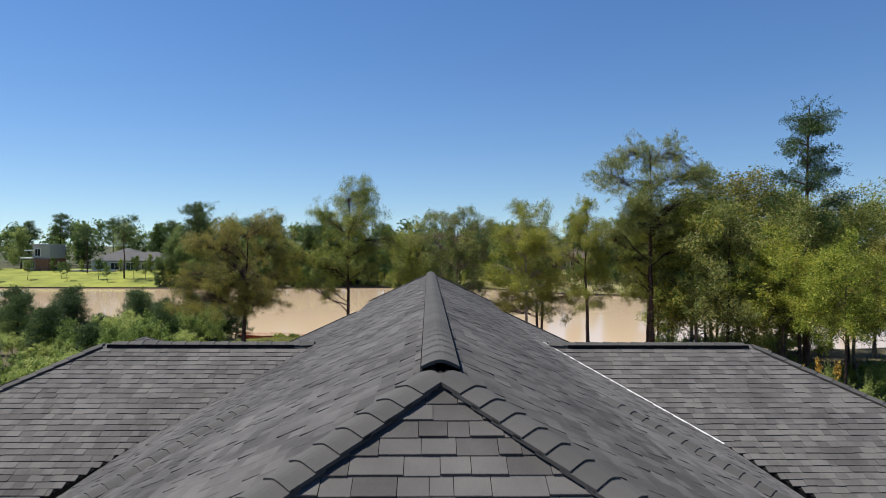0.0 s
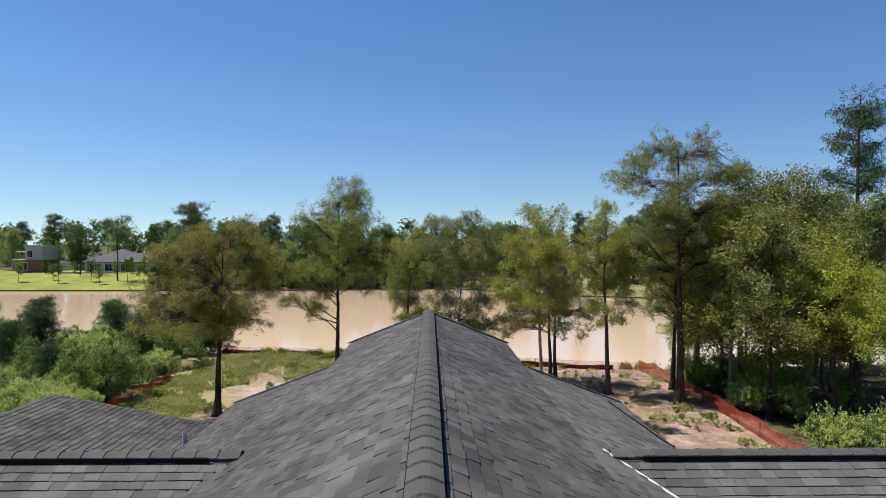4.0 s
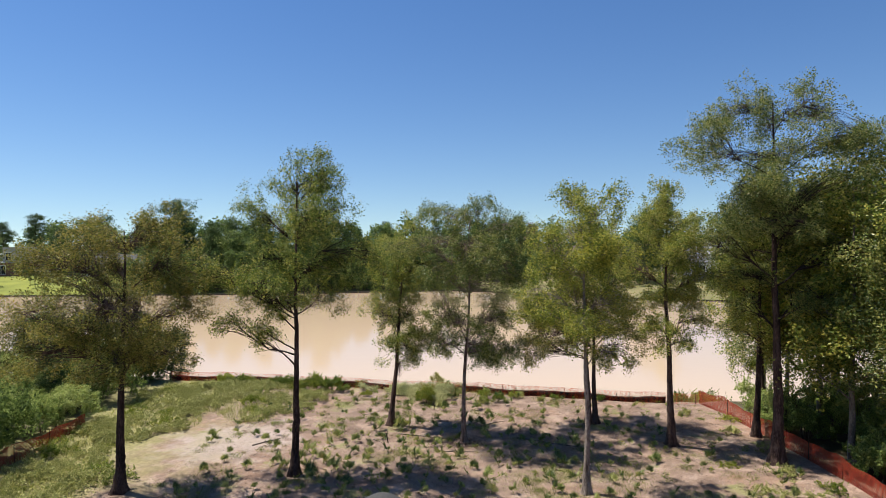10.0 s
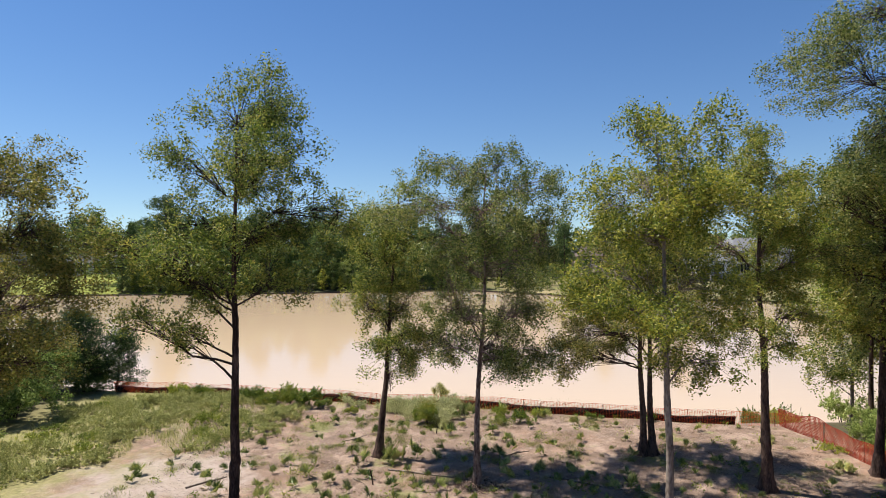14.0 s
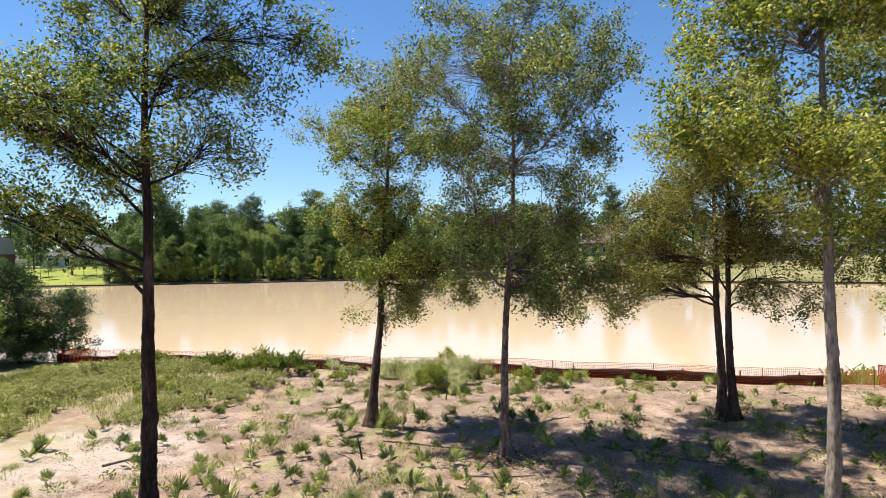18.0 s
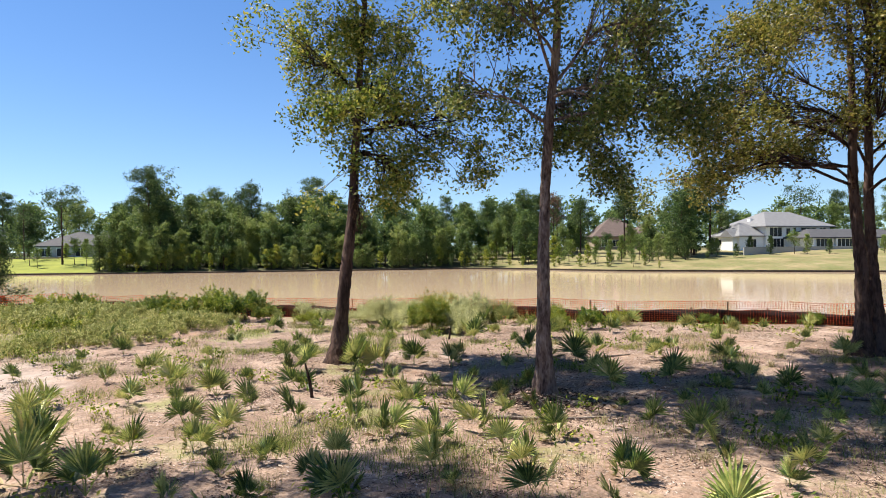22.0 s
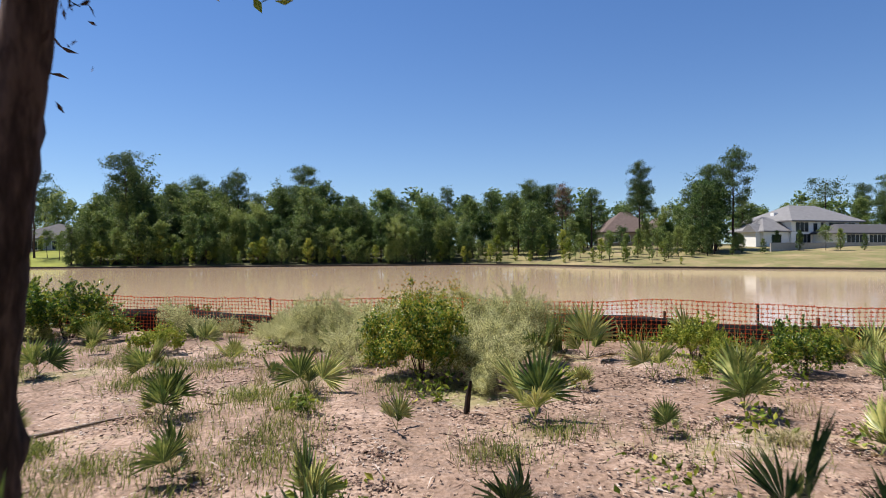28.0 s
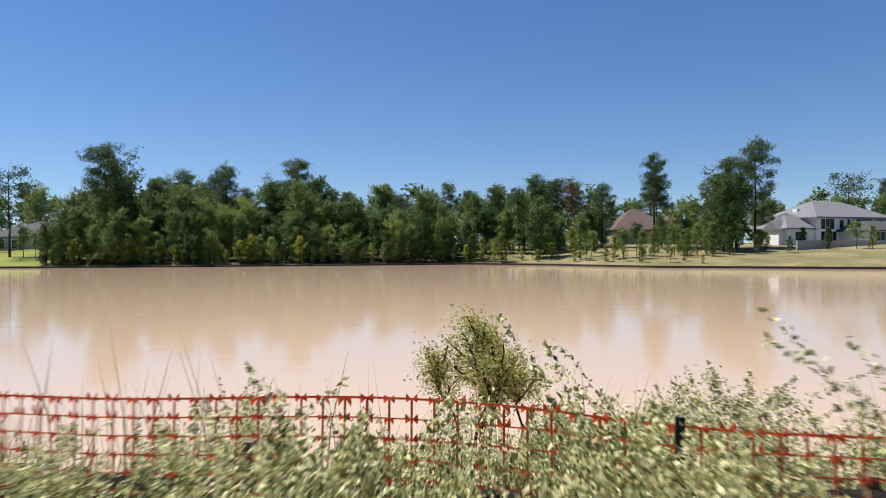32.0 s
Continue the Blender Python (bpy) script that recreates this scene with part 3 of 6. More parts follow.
# the trees of the cleared bank
BANK = [
    # x, y, height, trunk radius, leaves, leaf material, bark, lean, stems, crown lobes, label
    (-12.1, 41.7, 11.3, 0.19, 80000, M_LEAF_OLIVE, M_BARK, (0.02, 0.0), ((0, 0),), ((0.1, 9.8, 1.7, 1.3), (-1.7, 8.9, 1.6, 1.2), (1.8, 8.9, 1.4, 1.2), (-3.0, 7.2, 1.5, 1.1), (2.5, 7.3, 1.1, 1.0), (0, 7.6, 2.0, 1.2), (-2.6, 5.5, 1.4, 0.9), (2.1, 5.5, 1.3, 0.9), (-0.4, 5.7, 1.5, 0.9)), "broad oak with an olive-green crown on a dark trunk"),
    (-5.65, 43.7, 13.6, 0.17, 64000, M_LEAF_OAK, M_BARK, (0.015, 0.0), ((0, 0),), ((0.0, 12.4, 1.3, 1.0), (1.4, 12.5, 1.0, 0.9), (-1.7, 11.2, 1.0, 0.8), (2.0, 11.2, 1.0, 0.9), (0.3, 10.5, 1.7, 1.1), (3.2, 9.6, 1.0, 0.8), (-1.3, 9.3, 1.2, 0.8), (-3.0, 8.5, 1.6, 0.75), (-4.6, 8.7, 0.9, 0.55), (-1.2, 7.8, 1.4, 0.8), (1.0, 7.6, 1.1, 0.7), (-2.2, 6.5, 0.8, 0.5), (-1.5, 5.7, 0.45, 0.7), (0.8, 8.9, 1.2, 0.7)), "tall oak with drooping lower limbs on a straight dark trunk"),
    (-1.99, 50.6, 11.6, 0.145, 52000, M_LEAF_OAK, M_BARK, (0.06, 0.02), ((0, 0),), ((1.6, 10.8, 0.9, 0.9), (0.5, 9.6, 1.2, 1.0), (-0.6, 8.2, 1.0, 0.8), (1.7, 8.7, 1.2, 1.0), (0.3, 7.3, 1.5, 0.9), (-0.5, 5.9, 0.7, 0.7), (1.2, 6.0, 1.2, 0.8), (2.4, 4.8, 1.2, 0.8), (0.8, 4.4, 0.7, 0.6), (3.1, 4.0, 0.6, 0.5), (1.3, 3.9, 0.8, 0.5)), "slender leaning oak with an open crown above the bank"),
    (1.82, 47.75, 12.4, 0.118, 68000, M_LEAF_GREY, M_BARK_GREY, (0.03, 0.0), ((0, 0),), ((-0.8, 11.4, 0.9, 0.85), (0.8, 11.4, 0.9, 0.85), (2.1, 10.6, 0.8, 0.8), (0.3, 9.9, 1.7, 1.0), (-1.2, 9.2, 1.0, 1.0), (2.3, 8.9, 1.1, 1.0), (0.3, 7.9, 1.8, 0.9), (-0.9, 6.3, 1.2, 0.8), (1.9, 6.1, 1.3, 0.9), (1.5, 4.7, 0.9, 0.8), (-1.3, 5.3, 0.6, 0.5), (2.4, 4.5, 0.7, 0.6), (1.8, 4.0, 0.9, 0.8, 2.1), (0.9, 5.2, 0.9, 0.8, 1.6)), "straight oak with a rough grey-brown trunk and airy crown"),
    (8.77, 50.22, 10.2, 0.145, 62000, M_LEAF_OLIVE, M_BARK, (0.0, 0.0), ((-0.16, 0), (0.2, 0.05)), ((0, 8.9, 1.4, 1.1), (-1.2, 7.6, 1.4, 1.0), (1.3, 7.4, 1.3, 1.0), (0, 6.2, 1.9, 1.0), (-2.2, 5.4, 1.2, 0.8), (1.8, 5.2, 1.1, 0.8), (-2.5, 4.1, 0.8, 0.5), (1.2, 4.1, 0.9, 0.5), (-0.8, 4.6, 1.0, 0.6), (-3.3, 4.4, 1.0, 0.7, -0.4), (-3.6, 3.6, 0.8, 0.55, 0.3), (-2.6, 6.3, 1.0, 0.7, 0.2)), "twin-stemmed dark oak rising from one root"),
    (6.31, 41.24, 12.4, 0.13, 46000, M_LEAF_YEL, M_BARK_PALE, (-0.02, 0.0), ((0, 0),), ((-0.8, 11.4, 0.85, 0.85), (0.0, 10.5, 1.3, 1.0), (-1.4, 9.7, 1.0, 0.8), (0.9, 9.7, 1.0, 0.8), (-0.3, 8.8, 1.6, 0.9), (-2.0, 8.1, 0.9, 0.7), (1.3, 7.9, 1.0, 0.8), (-1.2, 7.0, 1.3, 0.7), (0.3, 6.7, 1.1, 0.7), (0.9, 5.6, 0.55, 0.5)), "yellowing tree with a thin whitish trunk"),
    (11.76, 46.75, 12.8, 0.18, 52000, M_LEAF_OAK, M_BARK, (0.0, 0.0), ((0, 0),), ((-0.2, 11.8, 0.95, 0.9), (-1.0, 10.8, 1.0, 0.8), (1.0, 10.7, 1.0, 0.8), (0, 9.6, 1.5, 0.9), (-1.4, 8.4, 1.1, 0.8), (1.6, 8.3, 1.1, 0.8), (0.2, 7.3, 1.6, 0.8), (-1.2, 5.9, 0.8, 0.6), (1.3, 5.8, 0.9, 0.6), (0.5, 4.9, 0.5, 0.4)), "oak with bare lower twigs on a dark trunk"),
    (15.5, 44.2, 16.3, 0.23, 86000, M_LEAF_GREY, M_BARK, (-0.02, 0.0), ((0, 0),), ((-0.9, 15.1, 1.5, 1.05), (1.0, 14.7, 1.5, 1.05), (-2.6, 13.4, 1.3, 0.9), (2.7, 13.4, 1.3, 0.9), (0, 13.0, 2.0, 1.1), (-1.9, 11.5, 1.5, 0.9), (2.2, 11.3, 1.8, 1.0), (0.2, 10.2, 1.8, 0.9), (-2.4, 9.0, 1.1, 0.7), (2.6, 8.9, 1.3, 0.8), (-0.6, 7.8, 1.0, 0.7), (1.5, 6.9, 0.9, 0.6), (-1.6, 6.4, 0.6, 0.5)), "tallest oak of the bank with a high spreading crown"),
    (16.5, 48.0, 12.9, 0.17, 52000, M_LEAF_OAK, M_BARK, (0.01, 0.0), ((0, 0),), ((0.1, 12.0, 1.1, 0.9), (-1.2, 10.8, 1.1, 0.8), (1.2, 10.6, 1.2, 0.9), (0, 9.5, 1.6, 0.9), (-1.5, 8.3, 1.1, 0.8), (1.6, 8.0, 1.2, 0.8), (0, 7.0, 1.5, 0.8), (-1.2, 5.6, 0.8, 0.6), (1.2, 5.5, 0.9, 0.6)), "dark straight oak beside the orange fence"),
]
for i, (x, y, h, tr, nleaf, lm, bk, ln, tks, lobes, lab) in enumerate(BANK):
    plant_tree("oak_tree", lab, lobed_tree(11 + i, h, tr, deep(30 + i, lobes), int(nleaf * 1.06), 0.084, bk, lm, ln, trunks=tks, sides=14, clump=0.23, low=3.3 if h < 11 else 4.3), x, y, s=1.06 if h > 16 else 1.0, group="trees of the cleared bank")


# ---- far bank: woods, lawns, houses ----
def pine_tree(seed, h, bare, rad, trunk_r, leaves, leaf_size, plates=16):
    """Meshes of a tall pine: bare trunk, a few limbs, plates of needles."""
    rng = np.random.default_rng(seed)
    t = np.linspace(0, 1, 9)
    wig = rng.normal(0, 0.07, (9, 2)).cumsum(0)
    pts = np.stack([wig[:, 0] - wig[0, 0], wig[:, 1] - wig[0, 1], t * h * 0.96 - 0.2], 1)
    rr = trunk_r * (1 - 0.88 * t) + 0.01
    limbs, cent, size = [], [], []
    for i in range(plates):
        u = (i + rng.uniform(0, 0.8)) / plates
        z = bare + (h * 0.93 - bare) * u
        p0 = np.array([np.interp(z, pts[:, 2], pts[:, c]) for c in range(3)])
        az = i * 2.4 + rng.uniform(-0.5, 0.5)
        ln = rad * (1.05 - 0.65 * u ** 1.6) * rng.uniform(0.5, 1.1)
        d = np.array([math.cos(az), math.sin(az), rng.uniform(0.1, 0.45)])
        s = np.linspace(0, 1, 4)
        path = p0 + s[:, None] * d * ln + (s ** 2)[:, None] * np.array([0, 0, 0.12 * ln])
        limbs.append(tube(path, trunk_r * 0.3 * (1 - 0.8 * s) + 0.01, 4))
        for q in (0.55, 0.8, 1.0, 1.0):
            cent.append(p0 + q * d * ln + np.array([0, 0, 0.12 * ln * q * q]) + rng.normal(0, 0.12 * rad, 3) * [1, 1, 0.4])
            size.append(rad * rng.uniform(0.14, 0.27))
    cent.append(pts[-1] + [0, 0, h * 0.01])
    size.append(rad * 0.25)
    cent, size = np.array(cent), np.array(size)
    n_sprig = leaves // 12
    pick = rng.integers(0, len(cent), n_sprig)
    mid = cent[pick] + np.clip(rng.normal(0, 1, (n_sprig, 3)), -1.5, 1.5) * [1, 1, 0.38] * size[pick][:, None]
    off = np.clip(rng.normal(0, 1, (n_sprig * 12, 3)), -2, 2) * leaf_size * 0.75
    lv, lf = leaf_quads(rng, np.repeat(mid, 12, 0) + off, leaf_size, aspect=0.3, up=0.3)
    return (mesh_of("trunk", *join([tube(pts, rr, 7)]), M_BARK, True), mesh_of("limbwork", *join(limbs), M_BARK, True), mesh_of("crown", lv, lf, M_NEEDLE))


def shrub_mesh(seed, rx, ry, h, leaves, leaf_size, mat, lobes=9, floor=0.0, aspect=0.5, shell=0.75, shoots=0, spray=70, lie=0.5):
    """A leafy mound of several lobes, with upright leafy shoots."""
    rng = np.random.default_rng(seed)
    c = rng.uniform(-1, 1, (lobes, 3)) * [rx * 0.72, ry * 0.72, 0]
    hz = h * rng.uniform(0.45, 1.05, lobes) * (1 - 0.35 * np.clip(np.hypot(c[:, 0] / rx, c[:, 1] / ry), 0, 1))
    c[:, 2] = hz * 0.55
    r = np.stack([rng.uniform(0.2, 0.46, lobes) * rx, rng.uniform(0.2, 0.46, lobes) * ry, hz * 0.47], 1)
    k = rng.integers(0, lobes, leaves)
    d = rng.normal(size=(leaves, 3))
    d /= np.linalg.norm(d, axis=1)[:, None]
    rad = (shell + (1 - shell) * rng.uniform(0, 1, leaves))[:, None] * rng.uniform(0.55, 1.12, leaves)[:, None] ** 0.5
    # leaves gather in sprays over the lobes
    m = max(8, leaves // spray)
    f = rng.integers(0, m, leaves)
    cr = (0.5 * r.mean() * (9.0 / lobes) ** 0.2 * rng.uniform(0.35, 0.8, m))[f]
    d[:, 2] = np.where(d[:, 2] < -0.3, -d[:, 2], d[:, 2])
    p = (c[k] + d * r[k] * rad)[f] + np.clip(rng.normal(0, 0.5, (leaves, 3)), -1.1, 1.1) * cr[:, None]
    p[:, 2] *= np.minimum(1.0, h * 1.08 / np.maximum(p[:, 2], 1e-3))
    if shoots:
        m = leaves // 4
        j = rng.integers(0, shoots, m)
        kk = rng.integers(0, lobes, shoots)
        foot = c[kk] + r[kk] * rng.normal(0, 0.5, (shoots, 3)) * [1, 1, 0]
        tall = h * rng.uniform(0.0, 0.14, shoots) + r[kk][:, 2] * 0.85
        lean = rng.normal(0, 0.16, (shoots, 2)) * h
        q = rng.uniform(0.2, 1, m)
        p[:m] = foot[j] + np.stack([lean[j, 0] * q * q, lean[j, 1] * q * q, tall[j] * q], 1) + rng.normal(0, 0.035 * h, (m, 3)) * (1.1 - q)[:, None]
    p[:, 2] = np.maximum(p[:, 2], floor + 0.02)
    lv, lf = leaf_quads(rng, p, leaf_size, aspect=aspect, up=0.25, lie=lie)
    return mesh_of("foliage", lv, lf, mat)


def stems_mesh(seed, rx, ry, h, count, r=0.012, mat=None):
    rng = np.random.default_rng(seed)
    parts = []
    for _ in range(count):
        a = rng.uniform(0, 6.28)
        q = rng.uniform(0.2, 0.8)
        top = np.array([math.cos(a) * rx * q, math.sin(a) * ry * q, h * rng.uniform(0.6, 0.9)])
        s = np.linspace(0, 1, 4)[:, None]
        parts.append(tube(top * s * [1, 1, 1] + np.array([0.1 * rx * math.cos(a), 0.1 * ry * math.sin(a), -0.05]) * (1 - s), r * (1.1 - s[:, 0] * 0.8), 4))
    return mesh_of("stem", *join(parts), mat or M_BARK, True)


rng = np.random.default_rng(77)
BROAD = [lobed_tree(100 + i, 12.0, 0.2, lobes_at_random(130 + i, 12.0, 0.3 + 0.5 * (i % 3), (3.6, 3.1, 2.7, 3.3, 2.5, 3.0)[i], (16, 15, 14, 15, 13, 14)[i], (0.6, 0.45, 0.3, 0.55, 0.35, 0.5)[i]), 7200, 0.36, M_BARK, (M_LEAF_DARK, M_LEAF_MID, M_LEAF_DARK, M_LEAF_MID, M_LEAF_DARK, M_LEAF_MID)[i], sides=5, clump=0.55, fill=1.3, low=0.6) for i in range(6)]
PINES = [pine_tree(200 + i, 20.0, 10.5 - i, 3.3, 0.26, 8600, 0.38, plates=20) for i in range(4)]
FLATPINE = pine_tree(211, 15.0, 9.5, 4.2, 0.2, 1300, 0.5, plates=7)
YOUNG = [crown_tree(300 + i, 4.5, 0.3, 1.15, 0.06, 2600, 0.2, M_BARK, (M_LEAF_FRESH, M_LEAF_MID)[i], limbs=20, clump=0.45, top_w=0.12, sides=4) for i in range(2)]
SAPLING = crown_tree(310, 5.6, 2.2, 1.5, 0.07, 1300, 0.26, M_BARK, M_LEAF_DARK, limbs=16, clump=0.6, sides=5)
DEAD = crown_tree(320, 15.0, 7.0, 2.4, 0.16, 1100, 0.4, M_BARK, material("rusty_dead_needles", [(0.12, 0.07, 0.04), (0.25, 0.15, 0.1)], bump=0, island=0.4, scale=0.4), limbs=24, clump=0.8, sides=5)
FAR_FIRST = {}


def far_tree(key, meshes, label, x, y, s, group, name="tree"):
    """The first of a kind is built, the others are copies with the same meshes."""
    z = float(ground_z(x, y)) - 0.05
    rot = float(rng.uniform(0, 6.28))
    m = Matrix.Translation((x, y, z)) @ Matrix.Rotation(rot, 4, "Z")
    if key not in FAR_FIRST:
        FAR_FIRST[key] = plant_tree(name, label, meshes, x, y, rot, s, group, z)
        return FAR_FIRST[key]
    ob = copy_thing(FAR_FIRST[key], m)
    ob.scale = (s, s, s * float(rng.uniform(0.93, 1.07)))
    return ob


# the dense wood on the far shore
for row, (dy, hh, step) in enumerate(((3.5, 8.2, 3.0), (9, 11.5, 3.2), (17, 13.5, 4.0), (28, 14.0, 5.0))):
    x = -72.0 + row * 1.3
    while x < (13 if row < 1 else 22 if row < 2 else 24):
        xx = x + rng.uniform(-1, 1)
        tall = 1.12 if xx < -38 else 0.94 if xx > -20 else 1.0
        if not (row < 2 and xx > 2 and rng.uniform() < 0.6):
            k = int(rng.integers(0, 6))
            far_tree(("broad", k), BROAD[k], "dense dark green broadleaf tree of the lakeside wood", xx, float(far_shore(xx)) + dy + rng.uniform(-1.5, 1.5), hh / 12 * tall * float(rng.uniform(0.62, 1.22)), "trees of the far wood")
        x += step * rng.uniform(0.8, 1.2)
for x, y, s in ((18, 196, 0.8), (22, 200, 0.85), (26, 198, 0.75), (30, 200, 0.8), (34, 198, 0.7), (36, 200, 0.75), (33, 190, 0.6), (31, 188, 0.65), (28, 184, 0.6), (24, 186, 0.65), (47, 192, 0.4), (52, 196, 0.6), (57, 198, 0.8), (62, 200, 0.85), (66, 204, 0.9)):
    k = int(rng.integers(0, 6))
    far_tree(("broad", k), BROAD[k], "dense dark green broadleaf tree of the lakeside wood", x, y, s, "trees of the far wood")
# young growth along its foot
x = -70.0
while x < 12:
    k = int(rng.integers(0, 2))
    far_tree(("young", k), YOUNG[k], "young light green tree at the water's edge", x, float(far_shore(x)) + rng.uniform(1.0, 2.6), float(rng.uniform(0.35, 1.2)), "young trees on the far shore")
    x += rng.uniform(0.9, 2.6)
# lawn trees of the eastern bank
for x, dy, s in ((10, 6, 0.8), (14, 9, 0.7), (19, 7, 0.75), (22, 12, 0.95), (25, 5, 0.6), (27, 12, 0.9), (31, 10, 1.0), (34, 14, 1.05), (37, 9, 0.6), (40, 15, 1.1), (30, 5, 0.5), (36, 4, 0.45), (51, 20, 1.1), (71.5, 28, 0.95), (84, 32, 0.8)):
    far_tree(("sap", 0), SAPLING, "small planted tree on the far lawn", x, float(far_shore(x)) + dy, s, "planted lawn trees")
for x, y, s in ((-118, 176, 1.0), (-112, 180, 1.1), (-100, 178, 1.0), (-93, 181, 1.15), (-88, 176, 0.9), (-84, 183, 1.2), (-79, 179, 1.0), (-76, 180, 1.2), (-72, 178, 1.25), (-74, 184, 1.3), (-105, 184, 0.9), (-128, 178, 1.0)):
    far_tree(("sap", 0), SAPLING, "small planted tree on the far lawn", x, y, s, "planted lawn trees")
for x, dy, q in ((6, 2.2, 0.5), (9, 3.5, 0.6), (12, 3, 0.45), (15, 5, 0.6), (17.5, 3.2, 0.5), (20, 5.5, 0.75), (23, 3.4, 0.55), (24.5, 7, 0.85), (27.5, 4, 0.6), (29.5, 8, 0.9), (32, 4.4, 0.6), (33.5, 9, 1.0), (36, 12, 1.1), (38.5, 6, 0.5), (41, 12, 1.0), (43.5, 15, 1.2), (45, 13, 0.9), (46.5, 18, 1.2), (48.5, 16, 1.0), (50, 21, 1.1), (53, 18, 0.7), (56, 22, 0.8), (58.5, 20, 0.6), (67, 27, 0.8), (73, 27, 0.9), (77, 28, 0.7), (81, 28, 0.9), (86, 29, 0.8), (40, 3, 0.3), (52, 26, 0.9), (55, 29, 1.0), (57, 27, 0.8), (49, 27, 0.9)):
    far_tree(("young", dy > 8), YOUNG[dy > 8], "young light green tree at the water's edge", x, float(far_shore(x)) + dy, q, "young trees on the far shore")
# pines that rise over the wood
for k, x, y, s in ((0, -63.4, 176, 1.13), (1, -60, 190, 0.82), (2, -52, 184, 0.9), (3, -44, 186, 0.96), (1, -30, 186, 0.98), (2, -25, 200, 0.7), (0, -14, 215, 0.75), (3, 2, 214, 0.78), (1, 7, 215, 0.75), (2, 20, 190, 0.78), (0, 25, 192, 0.8), (2, 33, 186, 0.72), (3, 41, 178, 0.88), (0, 43.5, 184, 0.75), (2, 57.5, 172, 0.98), (0, 55, 176, 0.9), (1, 108, 200, 0.9), (3, 120, 205, 0.95), (2, -110, 224, 0.85), (1, -126, 220, 0.95), (0, -140, 226, 0.85), (3, -96, 228, 0.8), (2, -86, 215, 0.9), (1, -63, 182, 0.8), (0, -56, 180, 0.75), (3, -48, 190, 0.85), (2, -39, 183, 0.72), (1, -35, 192, 0.8), (0, -20, 190, 0.66), (2, -9, 196, 0.68), (1, 12, 195, 0.72), (3, 16, 186, 0.7), (0, 29, 194, 0.74), (1, 78, 206, 0.55), (0, 108, 210, 0.75), (3, 132, 196, 0.9)):
    far_tree(("pine", k), PINES[k], "tall dark pine rising above the far trees", x, y, s, "tall pines", "pine_tree")
for x, y, s in ((-86.7, 183, 1.2), (-104, 196, 1.0), (95, 204, 1.15)):
    far_tree(("flat", 0), FLATPINE, "thin flat-topped pine with a bare trunk", x, y, s, "tall pines", "pine_tree")
far_tree(("dead", 0), DEAD, "dying pine with rust-brown needles", 27, 188, 1.0, "", "pine_tree")
for x, y, s in ((50, 168, 1.05), (54, 172, 1.25), (51, 174, 1.1), (47, 180, 0.8), (47, 178, 0.55), (43, 180, 0.6), (49, 174, 0.5), (66, 186, 0.9)):
    k = int(rng.integers(0, 6))
    far_tree(("broad", k), BROAD[k], "dense dark green broadleaf tree of the lakeside wood", x, y, s, "trees of the far wood")
# the last rows that close the horizon, too far to tell apart
HORIZON = [crown_tree(340 + i, 12.0, 1.0, 3.8, 0.2, 850, 0.9, M_BARK, M_LEAF_DARK, limbs=22, clump=1.4, top_w=0.5, sides=4)[2] for i in range(4)]
shapes = []
for me in HORIZON:
    co = np.empty(len(me.vertices) * 3, np.float32)
    me.vertices.foreach_get("co", co)
    shapes.append(co.reshape(-1, 3))
wv_all = []
for y0, step in ((232, 7.0), (262, 8.5)):
    x = -330.0
    while x < 330:
        a, k = rng.uniform(0, 6.28), rng.uniform(1.0, 1.45) * (0.85 if x > 50 else 1.0)
        yy = y0 + rng.uniform(-8, 8)
        v = shapes[int(rng.integers(0, 4))] * k
        wv_all.append(np.stack([v[:, 0] * math.cos(a) - v[:, 1] * math.sin(a) + x, v[:, 0] * math.sin(a) + v[:, 1] * math.cos(a) + yy, v[:, 2] + float(ground_z(x, yy))], 1))
        x += step * rng.uniform(0.7, 1.3)
wv_all = np.concatenate(wv_all)
tagged(put("far_woods", mesh_of("far_woods", wv_all, np.arange(len(wv_all)).reshape(-1, 4), M_LEAF_DARK)), "continuous dark green woods along the horizon", "woods", kind="stuff")
for x, y, s in ((58, 172, 0.6), (60, 175, 0.7), (64.6, 169, 0.85), (88, 169, 0.6), (96, 169, 0.8), (46, 166, 0.8), (42, 168, 0.7), (38, 170, 0.9), (44, 172, 1.0), (34, 176, 1.0), (29, 176, 0.9), (25, 178, 1.1), (21, 180, 1.0), (-96, 200, 0.9), (-101, 201, 0.7), (-91, 200, 1.1), (-86, 198, 1.2), (-108, 200, 0.8), (-116, 199, 1.0), (-80, 196, 1.3), (-77, 192, 1.4)):
    k = int(rng.integers(0, 2))
    far_tree(("young", k), YOUNG[k], "young light green tree at the water's edge", x, y, s, "young trees on the far shore")
for x, y, s in ((-134, 212, 1.2), (-142, 206, 1.1), (-150, 210, 1.3), (-116, 216, 1.25), (-104, 220, 1.3), (-92, 219, 1.25), (-82, 212, 1.2), (-78, 204, 1.1), (84, 200, 0.9), (92, 204, 1.0), (101, 200, 0.95), (110, 204, 1.05), (72, 200, 0.8), (118, 190, 0.9), (126, 186, 0.95)):
    k = int(rng.integers(0, 6))
    far_tree(("broad", k), BROAD[k], "dense dark green broadleaf tree of the lakeside wood", x, y, s, "trees of the far wood")

